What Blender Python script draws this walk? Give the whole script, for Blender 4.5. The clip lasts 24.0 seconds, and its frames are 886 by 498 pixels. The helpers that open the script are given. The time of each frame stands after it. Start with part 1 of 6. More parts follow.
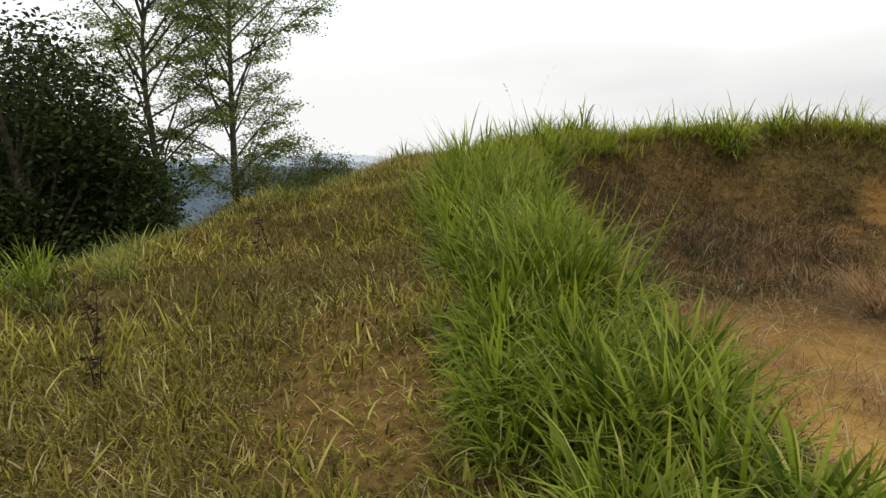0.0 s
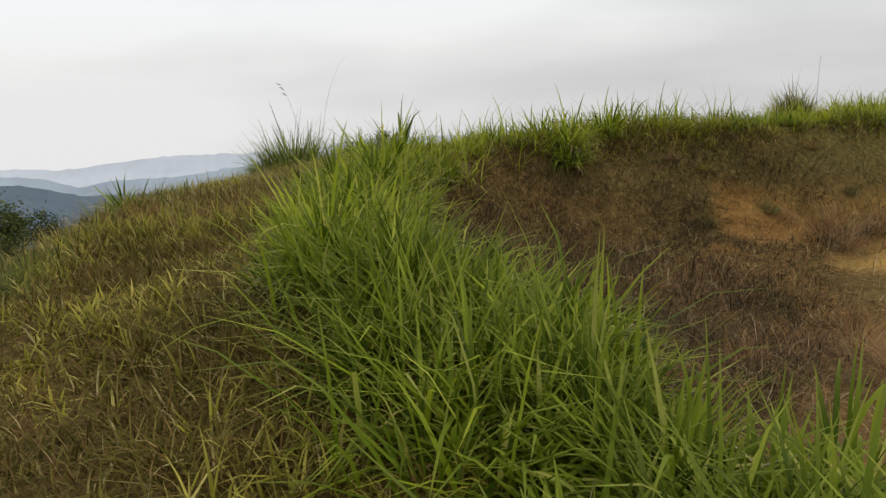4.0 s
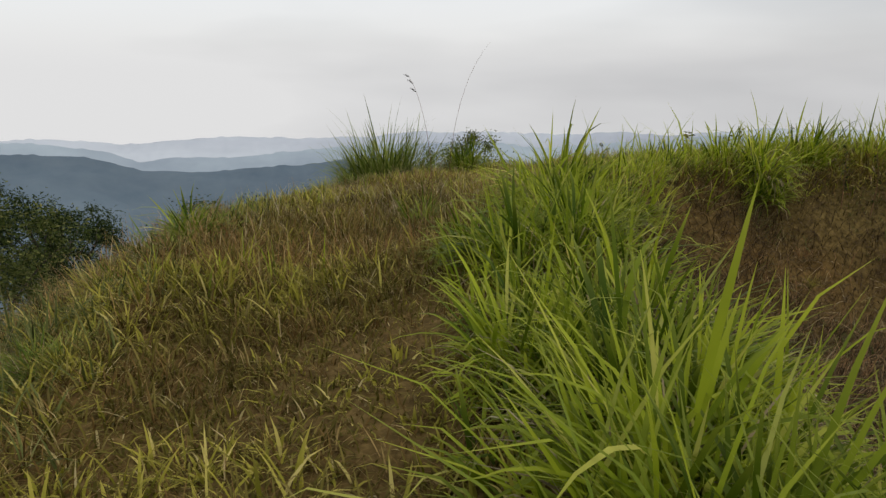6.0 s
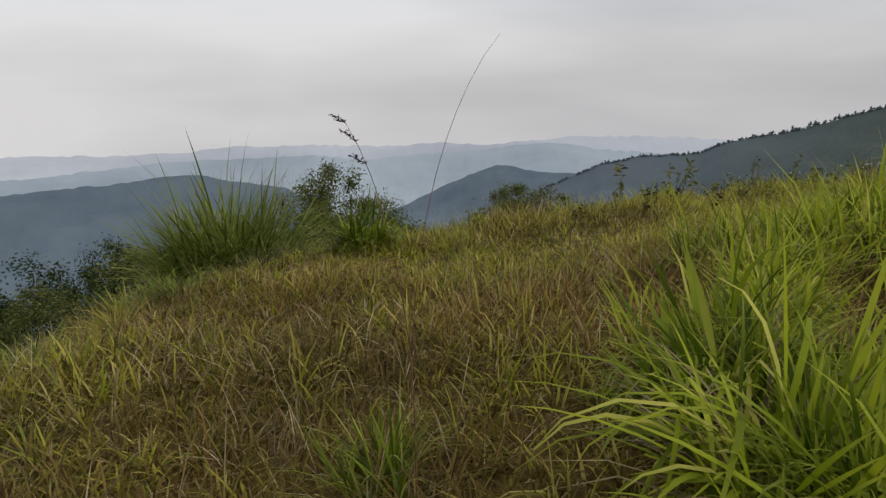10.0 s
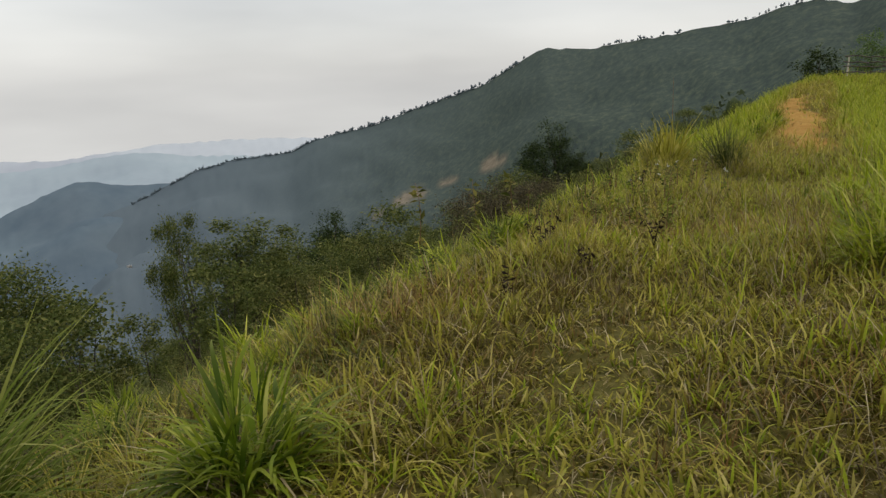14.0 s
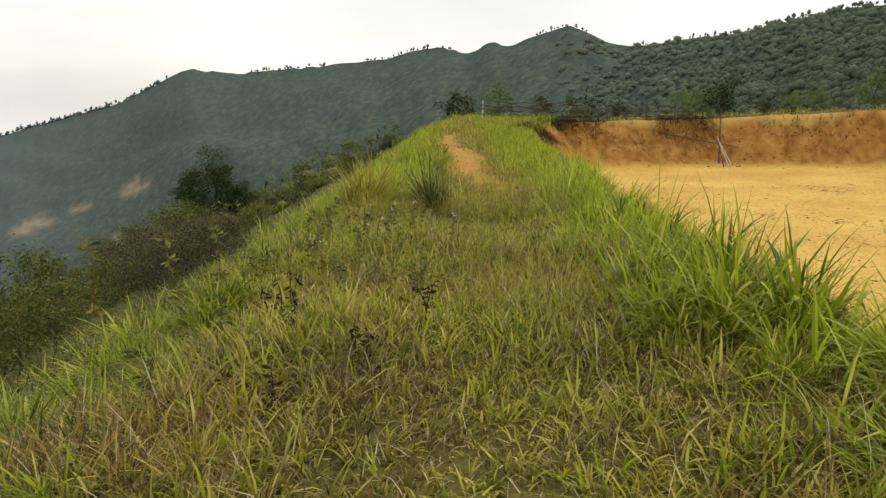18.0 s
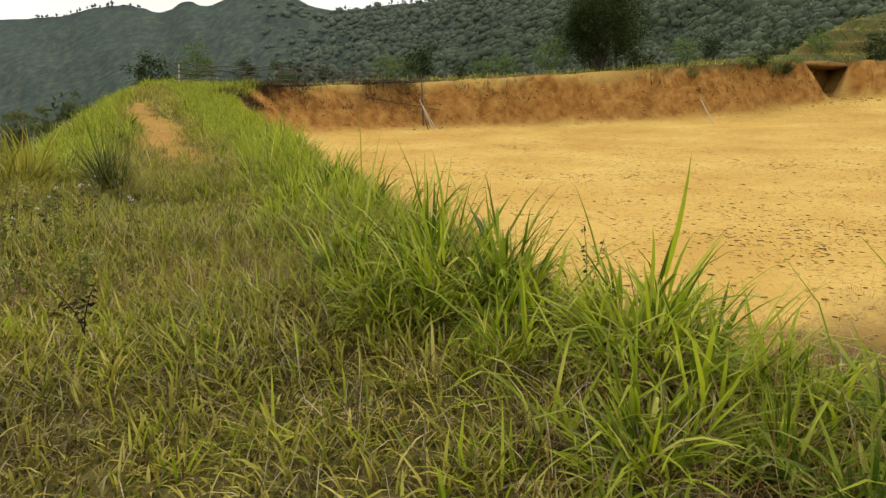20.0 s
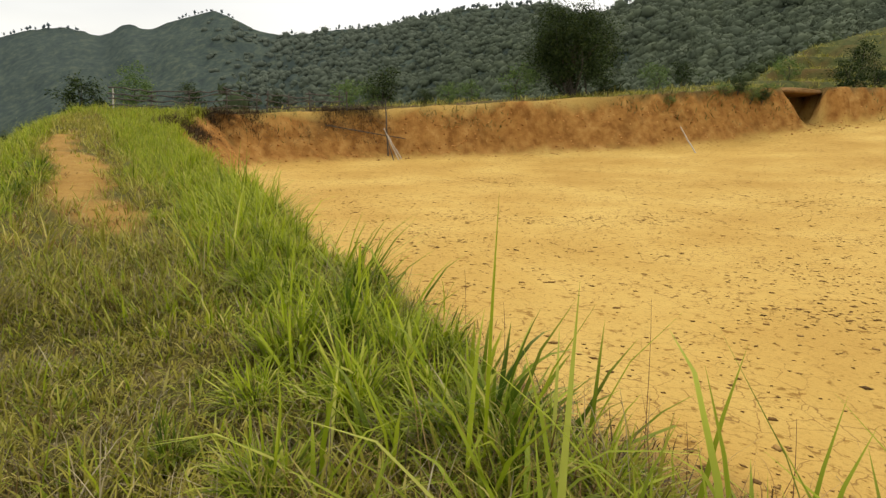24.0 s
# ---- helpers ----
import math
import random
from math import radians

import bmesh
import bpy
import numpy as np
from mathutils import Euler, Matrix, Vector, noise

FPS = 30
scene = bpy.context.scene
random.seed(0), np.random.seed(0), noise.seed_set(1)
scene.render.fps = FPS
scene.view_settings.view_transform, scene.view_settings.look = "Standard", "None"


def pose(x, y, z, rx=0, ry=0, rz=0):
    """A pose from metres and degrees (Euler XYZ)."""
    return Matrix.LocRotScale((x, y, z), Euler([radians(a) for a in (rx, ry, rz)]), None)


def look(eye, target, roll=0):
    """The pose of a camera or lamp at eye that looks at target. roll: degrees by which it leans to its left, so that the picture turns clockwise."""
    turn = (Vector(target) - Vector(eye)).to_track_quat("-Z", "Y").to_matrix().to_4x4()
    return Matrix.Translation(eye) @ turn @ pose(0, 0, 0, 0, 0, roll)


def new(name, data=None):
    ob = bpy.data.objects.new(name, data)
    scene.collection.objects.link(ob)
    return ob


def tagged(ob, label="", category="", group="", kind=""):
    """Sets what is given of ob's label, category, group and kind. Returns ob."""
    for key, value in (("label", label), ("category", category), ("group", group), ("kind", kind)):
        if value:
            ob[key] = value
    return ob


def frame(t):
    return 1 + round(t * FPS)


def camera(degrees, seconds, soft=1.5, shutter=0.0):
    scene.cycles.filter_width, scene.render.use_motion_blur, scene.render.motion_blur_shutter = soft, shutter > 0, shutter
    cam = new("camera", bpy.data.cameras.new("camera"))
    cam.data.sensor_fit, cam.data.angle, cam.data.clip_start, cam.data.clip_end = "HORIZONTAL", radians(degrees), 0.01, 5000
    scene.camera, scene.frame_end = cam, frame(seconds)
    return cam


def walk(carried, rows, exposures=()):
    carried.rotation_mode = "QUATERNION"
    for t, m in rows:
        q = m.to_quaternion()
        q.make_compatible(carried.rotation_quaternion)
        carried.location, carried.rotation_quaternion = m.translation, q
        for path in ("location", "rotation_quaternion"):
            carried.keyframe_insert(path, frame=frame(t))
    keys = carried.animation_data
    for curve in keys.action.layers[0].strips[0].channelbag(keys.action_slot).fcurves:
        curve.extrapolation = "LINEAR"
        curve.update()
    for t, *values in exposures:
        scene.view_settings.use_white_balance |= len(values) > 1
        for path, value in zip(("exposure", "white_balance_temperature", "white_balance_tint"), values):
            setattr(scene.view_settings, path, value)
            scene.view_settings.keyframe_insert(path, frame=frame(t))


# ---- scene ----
cam = camera(64.0, 24.0, soft=1.4)
PATH = [
    (0, (0.000, 0.000, 1.500), (-0.021, 1.952, 1.067), -1.0),
    (0.5, (-0.142, 0.592, 1.514), (-0.159, 2.537, 1.048), 0.9),
    (1, (-0.318, 1.212, 1.551), (0.025, 3.126, 1.085), 0.4),
    (1.5, (-0.466, 1.818, 1.550), (-0.113, 3.734, 1.098), -1.7),
    (3.5, (-0.841, 4.188, 1.600), (-0.047, 5.972, 1.167), -1.8),
    (4, (-0.909, 4.848, 1.596), (-0.118, 6.626, 1.133), -2.3),
    (4.5, (-0.896, 5.549, 1.659), (-0.393, 7.422, 1.170), -2.3),
    (5, (-1.007, 6.289, 1.620), (-0.299, 8.102, 1.157), 0.5),
    (5.5, (-0.934, 7.088, 1.577), (-0.219, 8.908, 1.155), -0.6),
    (6, (-0.963, 7.806, 1.633), (-0.294, 9.630, 1.158), 0.7),
    (6.5, (-1.000, 8.508, 1.656), (-0.252, 10.292, 1.147), -0.1),
    (7, (-0.908, 9.196, 1.601), (-0.161, 11.003, 1.180), -0.6),
    (7.5, (-0.800, 9.849, 1.642), (0.155, 11.582, 1.353), -0.5),
    (8, (-0.744, 10.315, 1.727), (0.406, 11.912, 1.366), -1.7),
    (8.5, (-0.546, 10.820, 1.689), (0.553, 12.449, 1.321), -1.9),
    (9, (-0.380, 11.318, 1.693), (0.687, 12.964, 1.304), -1.7),
    (9.5, (-0.214, 11.859, 1.708), (0.872, 13.479, 1.268), -1.0),
    (10, (0.059, 12.373, 1.725), (1.157, 13.986, 1.288), 0.5),
    (10.5, (0.224, 12.869, 1.720), (1.412, 14.416, 1.278), 0.2),
    (12.5, (0.464, 15.157, 1.770), (1.703, 16.671, 1.354), -1.0),
    (13, (0.753, 15.828, 1.672), (2.262, 17.074, 1.257), -0.9),
    (13.5, (0.956, 16.337, 1.707), (2.580, 17.391, 1.208), 1.0),
    (14, (1.255, 16.859, 1.716), (3.036, 17.656, 1.279), -1.4),
    (14.5, (1.586, 17.288, 1.705), (3.387, 18.059, 1.302), -1.5),
    (15, (1.921, 17.593, 1.769), (3.787, 18.214, 1.404), -0.6),
    (15.5, (2.231, 17.832, 1.780), (4.182, 18.208, 1.549), -1.6),
    (16, (2.321, 18.006, 1.800), (4.296, 18.143, 1.521), -0.7),
    (16.5, (2.383, 17.996, 1.791), (4.352, 18.105, 1.457), 0.0),
    (17, (2.403, 18.001, 1.771), (4.367, 18.029, 1.393), 1.6),
    (17.5, (2.434, 17.980, 1.767), (4.401, 17.977, 1.404), 1.0),
    (18, (2.504, 17.912, 1.771), (4.466, 17.781, 1.410), 2.0),
    (18.5, (2.554, 17.861, 1.778), (4.502, 17.543, 1.456), 1.5),
    (19, (2.676, 17.744, 1.785), (4.611, 17.321, 1.510), -0.5),
    (19.5, (2.867, 17.659, 1.770), (4.713, 16.995, 1.383), 1.0),
    (21.5, (4.523, 17.277, 1.820), (6.099, 16.099, 1.462), -1.2),
    (22, (5.078, 17.241, 1.871), (6.632, 16.040, 1.492), -0.9),
    (22.5, (5.701, 17.021, 1.933), (7.474, 16.143, 1.644), -3.6),
    (23, (6.173, 16.834, 1.950), (7.875, 15.880, 1.512), -0.6),
    (23.5, (6.744, 16.847, 1.926), (8.411, 15.783, 1.627), 2.3),
    (24, (7.386, 16.761, 1.920), (9.079, 15.760, 1.559), 1.6),
]
walk(cam, [(t, look(eye, target, roll)) for t, eye, target, roll in PATH],
     exposures=[(0.0, -0.06, 6500, 10), (1.5, -0.2, 6500, 10), (4.0, -0.3, 6480, 11), (6.0, -0.42, 6450, 11), (7.0, -0.5, 6480, 12), (8.0, -0.80, 6500, 14), (9.0, -0.70, 6480, 14), (10.0, -0.58, 6480, 13), (12.5, -0.60, 6520, 12), (13.0, -0.60, 6540, 11), (14.0, -0.32, 6620, 9),
                (15.0, -0.22, 6640, 9), (16.0, -0.3, 6650, 9), (16.7, -0.06, 6850, 8), (17.5, 0.12, 6950, 8), (19.5, 0.16, 6950, 8), (22.0, 0.16, 6900, 8), (23.0, 0.06, 6880, 8), (24.0, 0.11, 6850, 9)])

# ---- world, sun ----
SUN_AZ, SUN_EL = radians(-140), radians(52)
world = bpy.data.worlds.new("overcast_sky")
scene.world = world
world.use_nodes = True
wn, wl = world.node_tree.nodes, world.node_tree.links
wn.clear()
w_out = wn.new("ShaderNodeOutputWorld")
w_add = wn.new("ShaderNodeAddShader")
w_sky = wn.new("ShaderNodeTexSky")
w_sky.sky_type, w_sky.sun_disc = "NISHITA", False
w_sky.sun_elevation, w_sky.sun_rotation, w_sky.air_density, w_sky.dust_density = SUN_EL, -SUN_AZ, 1.0, 4.0
w_b1, w_b2 = wn.new("ShaderNodeBackground"), wn.new("ShaderNodeBackground")
w_b1.inputs["Strength"].default_value = 0.05
wl.new(w_sky.outputs[0], w_b1.inputs["Color"])
w_tc, w_map = wn.new("ShaderNodeTexCoord"), wn.new("ShaderNodeMapping")
w_map.inputs["Scale"].default_value = (1.0, 1.0, 4.5)
wl.new(w_tc.outputs["Generated"], w_map.inputs["Vector"])
w_no = wn.new("ShaderNodeTexNoise")
w_no.inputs["Scale"].default_value, w_no.inputs["Detail"].default_value, w_no.inputs["Roughness"].default_value = 1.9, 4.0, 0.45
wl.new(w_map.outputs[0], w_no.inputs["Vector"])
w_ramp = wn.new("ShaderNodeValToRGB")
w_ramp.color_ramp.elements[0].position, w_ramp.color_ramp.elements[0].color = 0.26, (0.56, 0.565, 0.575, 1)
w_ramp.color_ramp.elements[1].position, w_ramp.color_ramp.elements[1].color = 0.70, (0.94, 0.94, 0.93, 1)
# the cloud is thinner to the north-west, over the valley
w_dot, w_ma = wn.new("ShaderNodeVectorMath"), wn.new("ShaderNodeMath")
w_dot.operation, w_dot.inputs[1].default_value = "DOT_PRODUCT", (-0.9, 1.0, 0.0)
wl.new(w_tc.outputs["Generated"], w_dot.inputs[0])
w_ma.operation, w_ma.inputs[1].default_value = "MULTIPLY_ADD", 0.19
wl.new(w_dot.outputs["Value"], w_ma.inputs[0])
w_soft = wn.new("ShaderNodeMath")
w_soft.operation, w_soft.inputs[1].default_value, w_soft.inputs[2].default_value = "MULTIPLY_ADD", 0.75, 0.15
wl.new(w_no.outputs["Fac"], w_soft.inputs[0])
wl.new(w_soft.outputs[0], w_ma.inputs[2])
wl.new(w_ma.outputs[0], w_ramp.inputs[0])
wl.new(w_ramp.outputs[0], w_b2.inputs["Color"])
w_b2.inputs["Strength"].default_value = 1.05
wl.new(w_b1.outputs[0], w_add.inputs[0])
wl.new(w_b2.outputs[0], w_add.inputs[1])
wl.new(w_add.outputs[0], w_out.inputs["Surface"])

sun = new("sun", bpy.data.lights.new("sun", "SUN"))
sun.data.energy, sun.data.angle, sun.data.color = 1.1, radians(25), (1.0, 0.95, 0.86)
sun.matrix_world = look((-math.sin(SUN_AZ) * math.cos(SUN_EL) * 60, math.cos(SUN_AZ) * math.cos(SUN_EL) * 60, math.sin(SUN_EL) * 60), (0, 0, 0))


# ---- materials ----
def material(name, rough=0.9, spec=0.15):
    m = bpy.data.materials.new(name)
    m.use_nodes = True
    b = m.node_tree.nodes["Principled BSDF"]
    b.inputs["Roughness"].default_value = rough
    b.inputs["Specular IOR Level"].default_value = spec
    return m, m.node_tree.nodes, m.node_tree.links, b


def ramp(nodes, stops):
    r = nodes.new("ShaderNodeValToRGB")
    e = r.color_ramp.elements
    while len(e) < len(stops):
        e.new(0.5)
    for k, (p, c) in enumerate(stops):
        e[k].position, e[k].color = p, (*c, 1)
    return r


def tex_noise(nodes, links, scale, detail=4.0, rough=0.55, vec=None):
    n = nodes.new("ShaderNodeTexNoise")
    n.inputs["Scale"].default_value, n.inputs["Detail"].default_value, n.inputs["Roughness"].default_value = scale, detail, rough
    if vec is not None:
        links.new(vec, n.inputs["Vector"])
    return n


def place_coord(nodes):
    return nodes.new("ShaderNodeNewGeometry").outputs["Position"]


def mix_col(nodes, links, fac, a, b, mode="MIX"):
    m = nodes.new("ShaderNodeMix")
    m.data_type, m.blend_type = "RGBA", mode
    for sock, v in ((m.inputs["Factor"], fac), (m.inputs["A"], a), (m.inputs["B"], b)):
        if isinstance(v, (int, float)):
            sock.default_value = v
        elif isinstance(v, tuple):
            sock.default_value = (*v, 1)
        else:
            links.new(v, sock)
    return m.outputs["Result"]


def bump_to(nodes, links, bsdf, height, strength=0.5, dist=0.02):
    b = nodes.new("ShaderNodeBump")
    b.inputs["Strength"].default_value, b.inputs["Distance"].default_value = strength, dist
    links.new(height, b.inputs["Height"])
    links.new(b.outputs[0], bsdf.inputs["Normal"])


def blade_material(name, stops, tip, rough=0.6, trans=0.25, sheen=0.04):
    """Leaf blades: colour by blade, fading to a drier tip, thin enough to let light through."""
    m, n, l, b = material(name, rough, sheen)
    g = n.new("ShaderNodeNewGeometry")
    r = ramp(n, stops)
    l.new(g.outputs["Random Per Island"], r.inputs[0])
    big = tex_noise(n, l, 0.9, 3.0, 0.6, g.outputs["Position"])
    br = ramp(n, [(0.3, (0.72, 0.72, 0.72)), (0.7, (1.2, 1.15, 1.1))])
    l.new(big.outputs["Fac"], br.inputs[0])
    c = mix_col(n, l, 1.0, r.outputs[0], br.outputs[0], "MULTIPLY")
    a = n.new("ShaderNodeAttribute")
    a.attribute_name = "along"
    p = n.new("ShaderNodeMath")
    p.operation, p.inputs[1].default_value = "POWER", 3.0
    l.new(a.outputs["Fac"], p.inputs[0])
    c = mix_col(n, l, p.outputs[0], c, tip)
    l.new(c, b.inputs["Base Color"])
    t = n.new("ShaderNodeBsdfTranslucent")
    l.new(c, t.inputs["Color"])
    mx = n.new("ShaderNodeMixShader")
    mx.inputs[0].default_value = trans
    l.new(b.outputs[0], mx.inputs[1])
    l.new(t.outputs[0], mx.inputs[2])
    l.new(mx.outputs[0], n["Material Output"].inputs["Surface"])
    return m


M_GREEN = blade_material("green_blades", [(0.0, (0.055, 0.095, 0.004)), (0.35, (0.20, 0.275, 0.010)), (0.85, (0.40, 0.475, 0.028)), (1.0, (0.60, 0.58, 0.15))], (0.39, 0.42, 0.05), 0.5, 0.4, 0.10)
M_LUSH = blade_material("lush_green_blades", [(0.0, (0.036, 0.074, 0.004)), (0.5, (0.135, 0.205, 0.009)), (0.9, (0.275, 0.345, 0.025)), (1.0, (0.50, 0.50, 0.14))], (0.28, 0.31, 0.045), 0.48, 0.4, 0.12)
M_DRY = blade_material("dry_blades", [(0.0, (0.060, 0.036, 0.013)), (0.45, (0.125, 0.076, 0.023)), (0.85, (0.20, 0.130, 0.041)), (0.96, (0.36, 0.27, 0.11)), (1.0, (0.56, 0.46, 0.25))], (0.24, 0.17, 0.06))
M_RUSSET = blade_material("russet_stems", [(0.0, (0.10, 0.045, 0.015)), (0.5, (0.27, 0.145, 0.050)), (0.85, (0.42, 0.28, 0.11)), (1.0, (0.66, 0.54, 0.30))], (0.40, 0.28, 0.12))
M_DULL = blade_material("dull_green_blades", [(0.0, (0.025, 0.040, 0.010)), (0.5, (0.085, 0.110, 0.028)), (0.9, (0.17, 0.19, 0.06)), (1.0, (0.34, 0.31, 0.14))], (0.20, 0.20, 0.07))
M_FADED = blade_material("faded_olive_blades", [(0.0, (0.052, 0.048, 0.010)), (0.45, (0.115, 0.101, 0.020)), (0.85, (0.185, 0.157, 0.036)), (0.96, (0.33, 0.275, 0.10)), (1.0, (0.52, 0.45, 0.24))], (0.20, 0.165, 0.045))
M_CANE = blade_material("tall_cane_blades", [(0.0, (0.035, 0.065, 0.008)), (0.5, (0.115, 0.175, 0.022)), (0.9, (0.24, 0.29, 0.055)), (1.0, (0.40, 0.38, 0.14))], (0.24, 0.26, 0.06))
M_THATCH = blade_material("grey_dead_blades", [(0.0, (0.07, 0.055, 0.035)), (0.4, (0.20, 0.158, 0.082)), (0.8, (0.42, 0.35, 0.195)), (1.0, (0.68, 0.60, 0.40))], (0.30, 0.25, 0.15))
M_OLIVE = blade_material("yellow_green_blades", [(0.0, (0.120, 0.122, 0.012)), (0.4, (0.265, 0.262, 0.028)), (0.8, (0.41, 0.385, 0.058)), (1.0, (0.64, 0.56, 0.20))], (0.43, 0.36, 0.08), 0.5, 0.35, 0.08)
M_REED = blade_material("dead_reed_blades", [(0.0, (0.12, 0.062, 0.026)), (0.6, (0.29, 0.165, 0.072)), (1.0, (0.52, 0.36, 0.19))], (0.42, 0.28, 0.14))
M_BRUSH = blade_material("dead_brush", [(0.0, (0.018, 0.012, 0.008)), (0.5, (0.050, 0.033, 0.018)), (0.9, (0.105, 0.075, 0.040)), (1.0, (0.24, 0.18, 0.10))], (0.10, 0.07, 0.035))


def leaf_material(name, stops, trans=0.2):
    m, n, l, b = material(name, 0.6, 0.12)
    g = n.new("ShaderNodeNewGeometry")
    r = ramp(n, stops)
    l.new(g.outputs["Random Per Island"], r.inputs[0])
    l.new(r.outputs[0], b.inputs["Base Color"])
    t = n.new("ShaderNodeBsdfTranslucent")
    l.new(r.outputs[0], t.inputs["Color"])
    mx = n.new("ShaderNodeMixShader")
    mx.inputs[0].default_value = trans
    l.new(b.outputs[0], mx.inputs[1])
    l.new(t.outputs[0], mx.inputs[2])
    l.new(mx.outputs[0], n["Material Output"].inputs["Surface"])
    return m


M_LEAF_DARK = leaf_material("dark_leaves", [(0.0, (0.012, 0.022, 0.006)), (0.6, (0.032, 0.052, 0.012)), (1.0, (0.075, 0.10, 0.026))], 0.25)
M_LEAF_MID = leaf_material("mid_leaves", [(0.0, (0.042, 0.062, 0.014)), (0.6, (0.105, 0.130, 0.030)), (1.0, (0.20, 0.20, 0.06))], 0.35)
M_LEAF_AIRY = leaf_material("airy_leaves", [(0.0, (0.08, 0.12, 0.025)), (0.6, (0.17, 0.23, 0.05)), (1.0, (0.29, 0.34, 0.10))], 0.5)
M_LEAF_PALE = leaf_material("pale_leaves", [(0.0, (0.06, 0.11, 0.025)), (0.6, (0.11, 0.18, 0.04)), (1.0, (0.20, 0.25, 0.07))], 0.3)
M_LEAF_YELLOW = leaf_material("yellowing_leaves", [(0.0, (0.06, 0.075, 0.015)), (0.6, (0.14, 0.14, 0.03)), (1.0, (0.26, 0.22, 0.05))], 0.3)
M_LEAF_OLIVE = leaf_material("olive_leaves", [(0.0, (0.06, 0.072, 0.018)), (0.6, (0.16, 0.17, 0.045)), (1.0, (0.29, 0.27, 0.09))], 0.4)
M_LEAF_WEED = leaf_material("light_weed_leaves", [(0.0, (0.11, 0.14, 0.025)), (0.6, (0.24, 0.27, 0.055)), (1.0, (0.40, 0.40, 0.12))], 0.4)
M_LEAF_BROWN = leaf_material("brown_leaves", [(0.0, (0.03, 0.026, 0.014)), (0.6, (0.085, 0.070, 0.036)), (1.0, (0.17, 0.14, 0.07))], 0.15)

M_BARK, n, l, b = material("grey_bark", 0.95)
nz = tex_noise(n, l, 9.0, 5.0, 0.6, place_coord(n))
r = ramp(n, [(0.3, (0.03, 0.025, 0.02)), (0.7, (0.13, 0.11, 0.085))])
l.new(nz.outputs["Fac"], r.inputs[0])
l.new(r.outputs[0], b.inputs["Base Color"])
bump_to(n, l, b, nz.outputs["Fac"], 0.8, 0.02)

M_WOOD, n, l, b = material("weathered_wood", 0.9)
nz = tex_noise(n, l, 6.0, 5.0, 0.6, place_coord(n))
r = ramp(n, [(0.3, (0.040, 0.032, 0.026)), (0.7, (0.15, 0.125, 0.10))])
l.new(nz.outputs["Fac"], r.inputs[0])
l.new(r.outputs[0], b.inputs["Base Color"])

M_PALEWOOD, n, l, b = material("peeled_pale_wood", 0.8)
nz = tex_noise(n, l, 12.0, 3.0, 0.5, place_coord(n))
r = ramp(n, [(0.3, (0.42, 0.36, 0.28)), (0.7, (0.62, 0.56, 0.46))])
l.new(nz.outputs["Fac"], r.inputs[0])
l.new(r.outputs[0], b.inputs["Base Color"])

# ---- the lie of the land ----
# Crest of the pond's bank: x, y, height of its top, steepness of its inner slope.
CREST = [(1.5, -45, 0.6, 0.8), (1.35, -8, 0.1, 0.8), (1.25, 0, 0.12, 0.8), (1.0, 4, 0.25, 0.8), (0.72, 7, 0.33, 0.8), (0.8, 9.5, 0.40, 0.8), (1.25, 11.2, 0.45, 0.8), (2.15, 12.7, 0.48, 0.8),
         (3.7, 14.3, 0.5, 0.75), (5.55, 15.1, 0.52, 0.75), (8.5, 14.95, 0.5, 0.75), (13, 14.3, 0.48, 0.8), (19, 13.6, 0.5, 0.8), (30, 12.3, 0.7, 0.8),
         (42, 11.0, 1.3, 0.8), (48, 8, 1.8, 1.0), (49, -3, 2.4, 1.5), (45.5, -14, 3.4, 1.7), (42, -23, 4.2, 1.6), (40.4, -30.9, 4.85, 1.6),
         (40.6, -31.1, 4.87, 9.0), (43.3, -32.3, 4.9, 9.0), (42.1, -35.9, 4.95, 9.0), (38.85, -33.9, 4.95, 9.0), (38.7, -34.2, 4.95, 2.4), (36, -43, 5.3, 2.2), (18, -54, 4.0, 1.5)]
# Outer brow of the hilltop, then its far sides.
BROW = [(-8, -60, 1.0), (-5, -25, -0.1), (-4.2, -5, -0.2), (-3.8, 2, -0.12), (-3.3, 6, -0.05), (-2.6, 8.5, 0.02), (-1.8, 11, 0.08), (-1.1, 14.1, 0.02),
        (0.4, 17.0, 0.0), (2.7, 18.85, 0.05), (6, 19.3, 0.1), (9, 19.1, 0.14), (15, 18.3, 0.2), (25, 17.0, 0.38), (40, 15.4, 1.2), (52, 14, 1.8),
        (57, 0, 2.3), (56, -14, 3.3), (52, -25, 4.2), (49, -33, 5.2), (50, -42, 6.3), (55, -56, 10.5), (52, -85, 18.0), (20, -95, 16.0)]


def lattice(i, j, seed):
    h = (i * 374761393 + j * 668265263 + seed * 974711) & 0x7FFFFFFF
    h = ((h ^ (h >> 13)) * 1274126177) & 0x7FFFFFFF
    return ((h ^ (h >> 16)) & 0xFFFF) / 65535.0


def vnoise(x, y, size, seed=0):
    """Smooth value noise between -1 and 1 with features of the given size in metres."""
    x, y = np.asarray(x, float) / size, np.asarray(y, float) / size
    i, j = np.floor(x).astype(np.int64), np.floor(y).astype(np.int64)
    u, v = x - i, y - j
    u, v = u * u * (3 - 2 * u), v * v * (3 - 2 * v)
    a, b_, c, d = lattice(i, j, seed), lattice(i + 1, j, seed), lattice(i, j + 1, seed), lattice(i + 1, j + 1, seed)
    return 2 * ((a * (1 - u) + b_ * u) * (1 - v) + (c * (1 - u) + d * u) * v) - 1


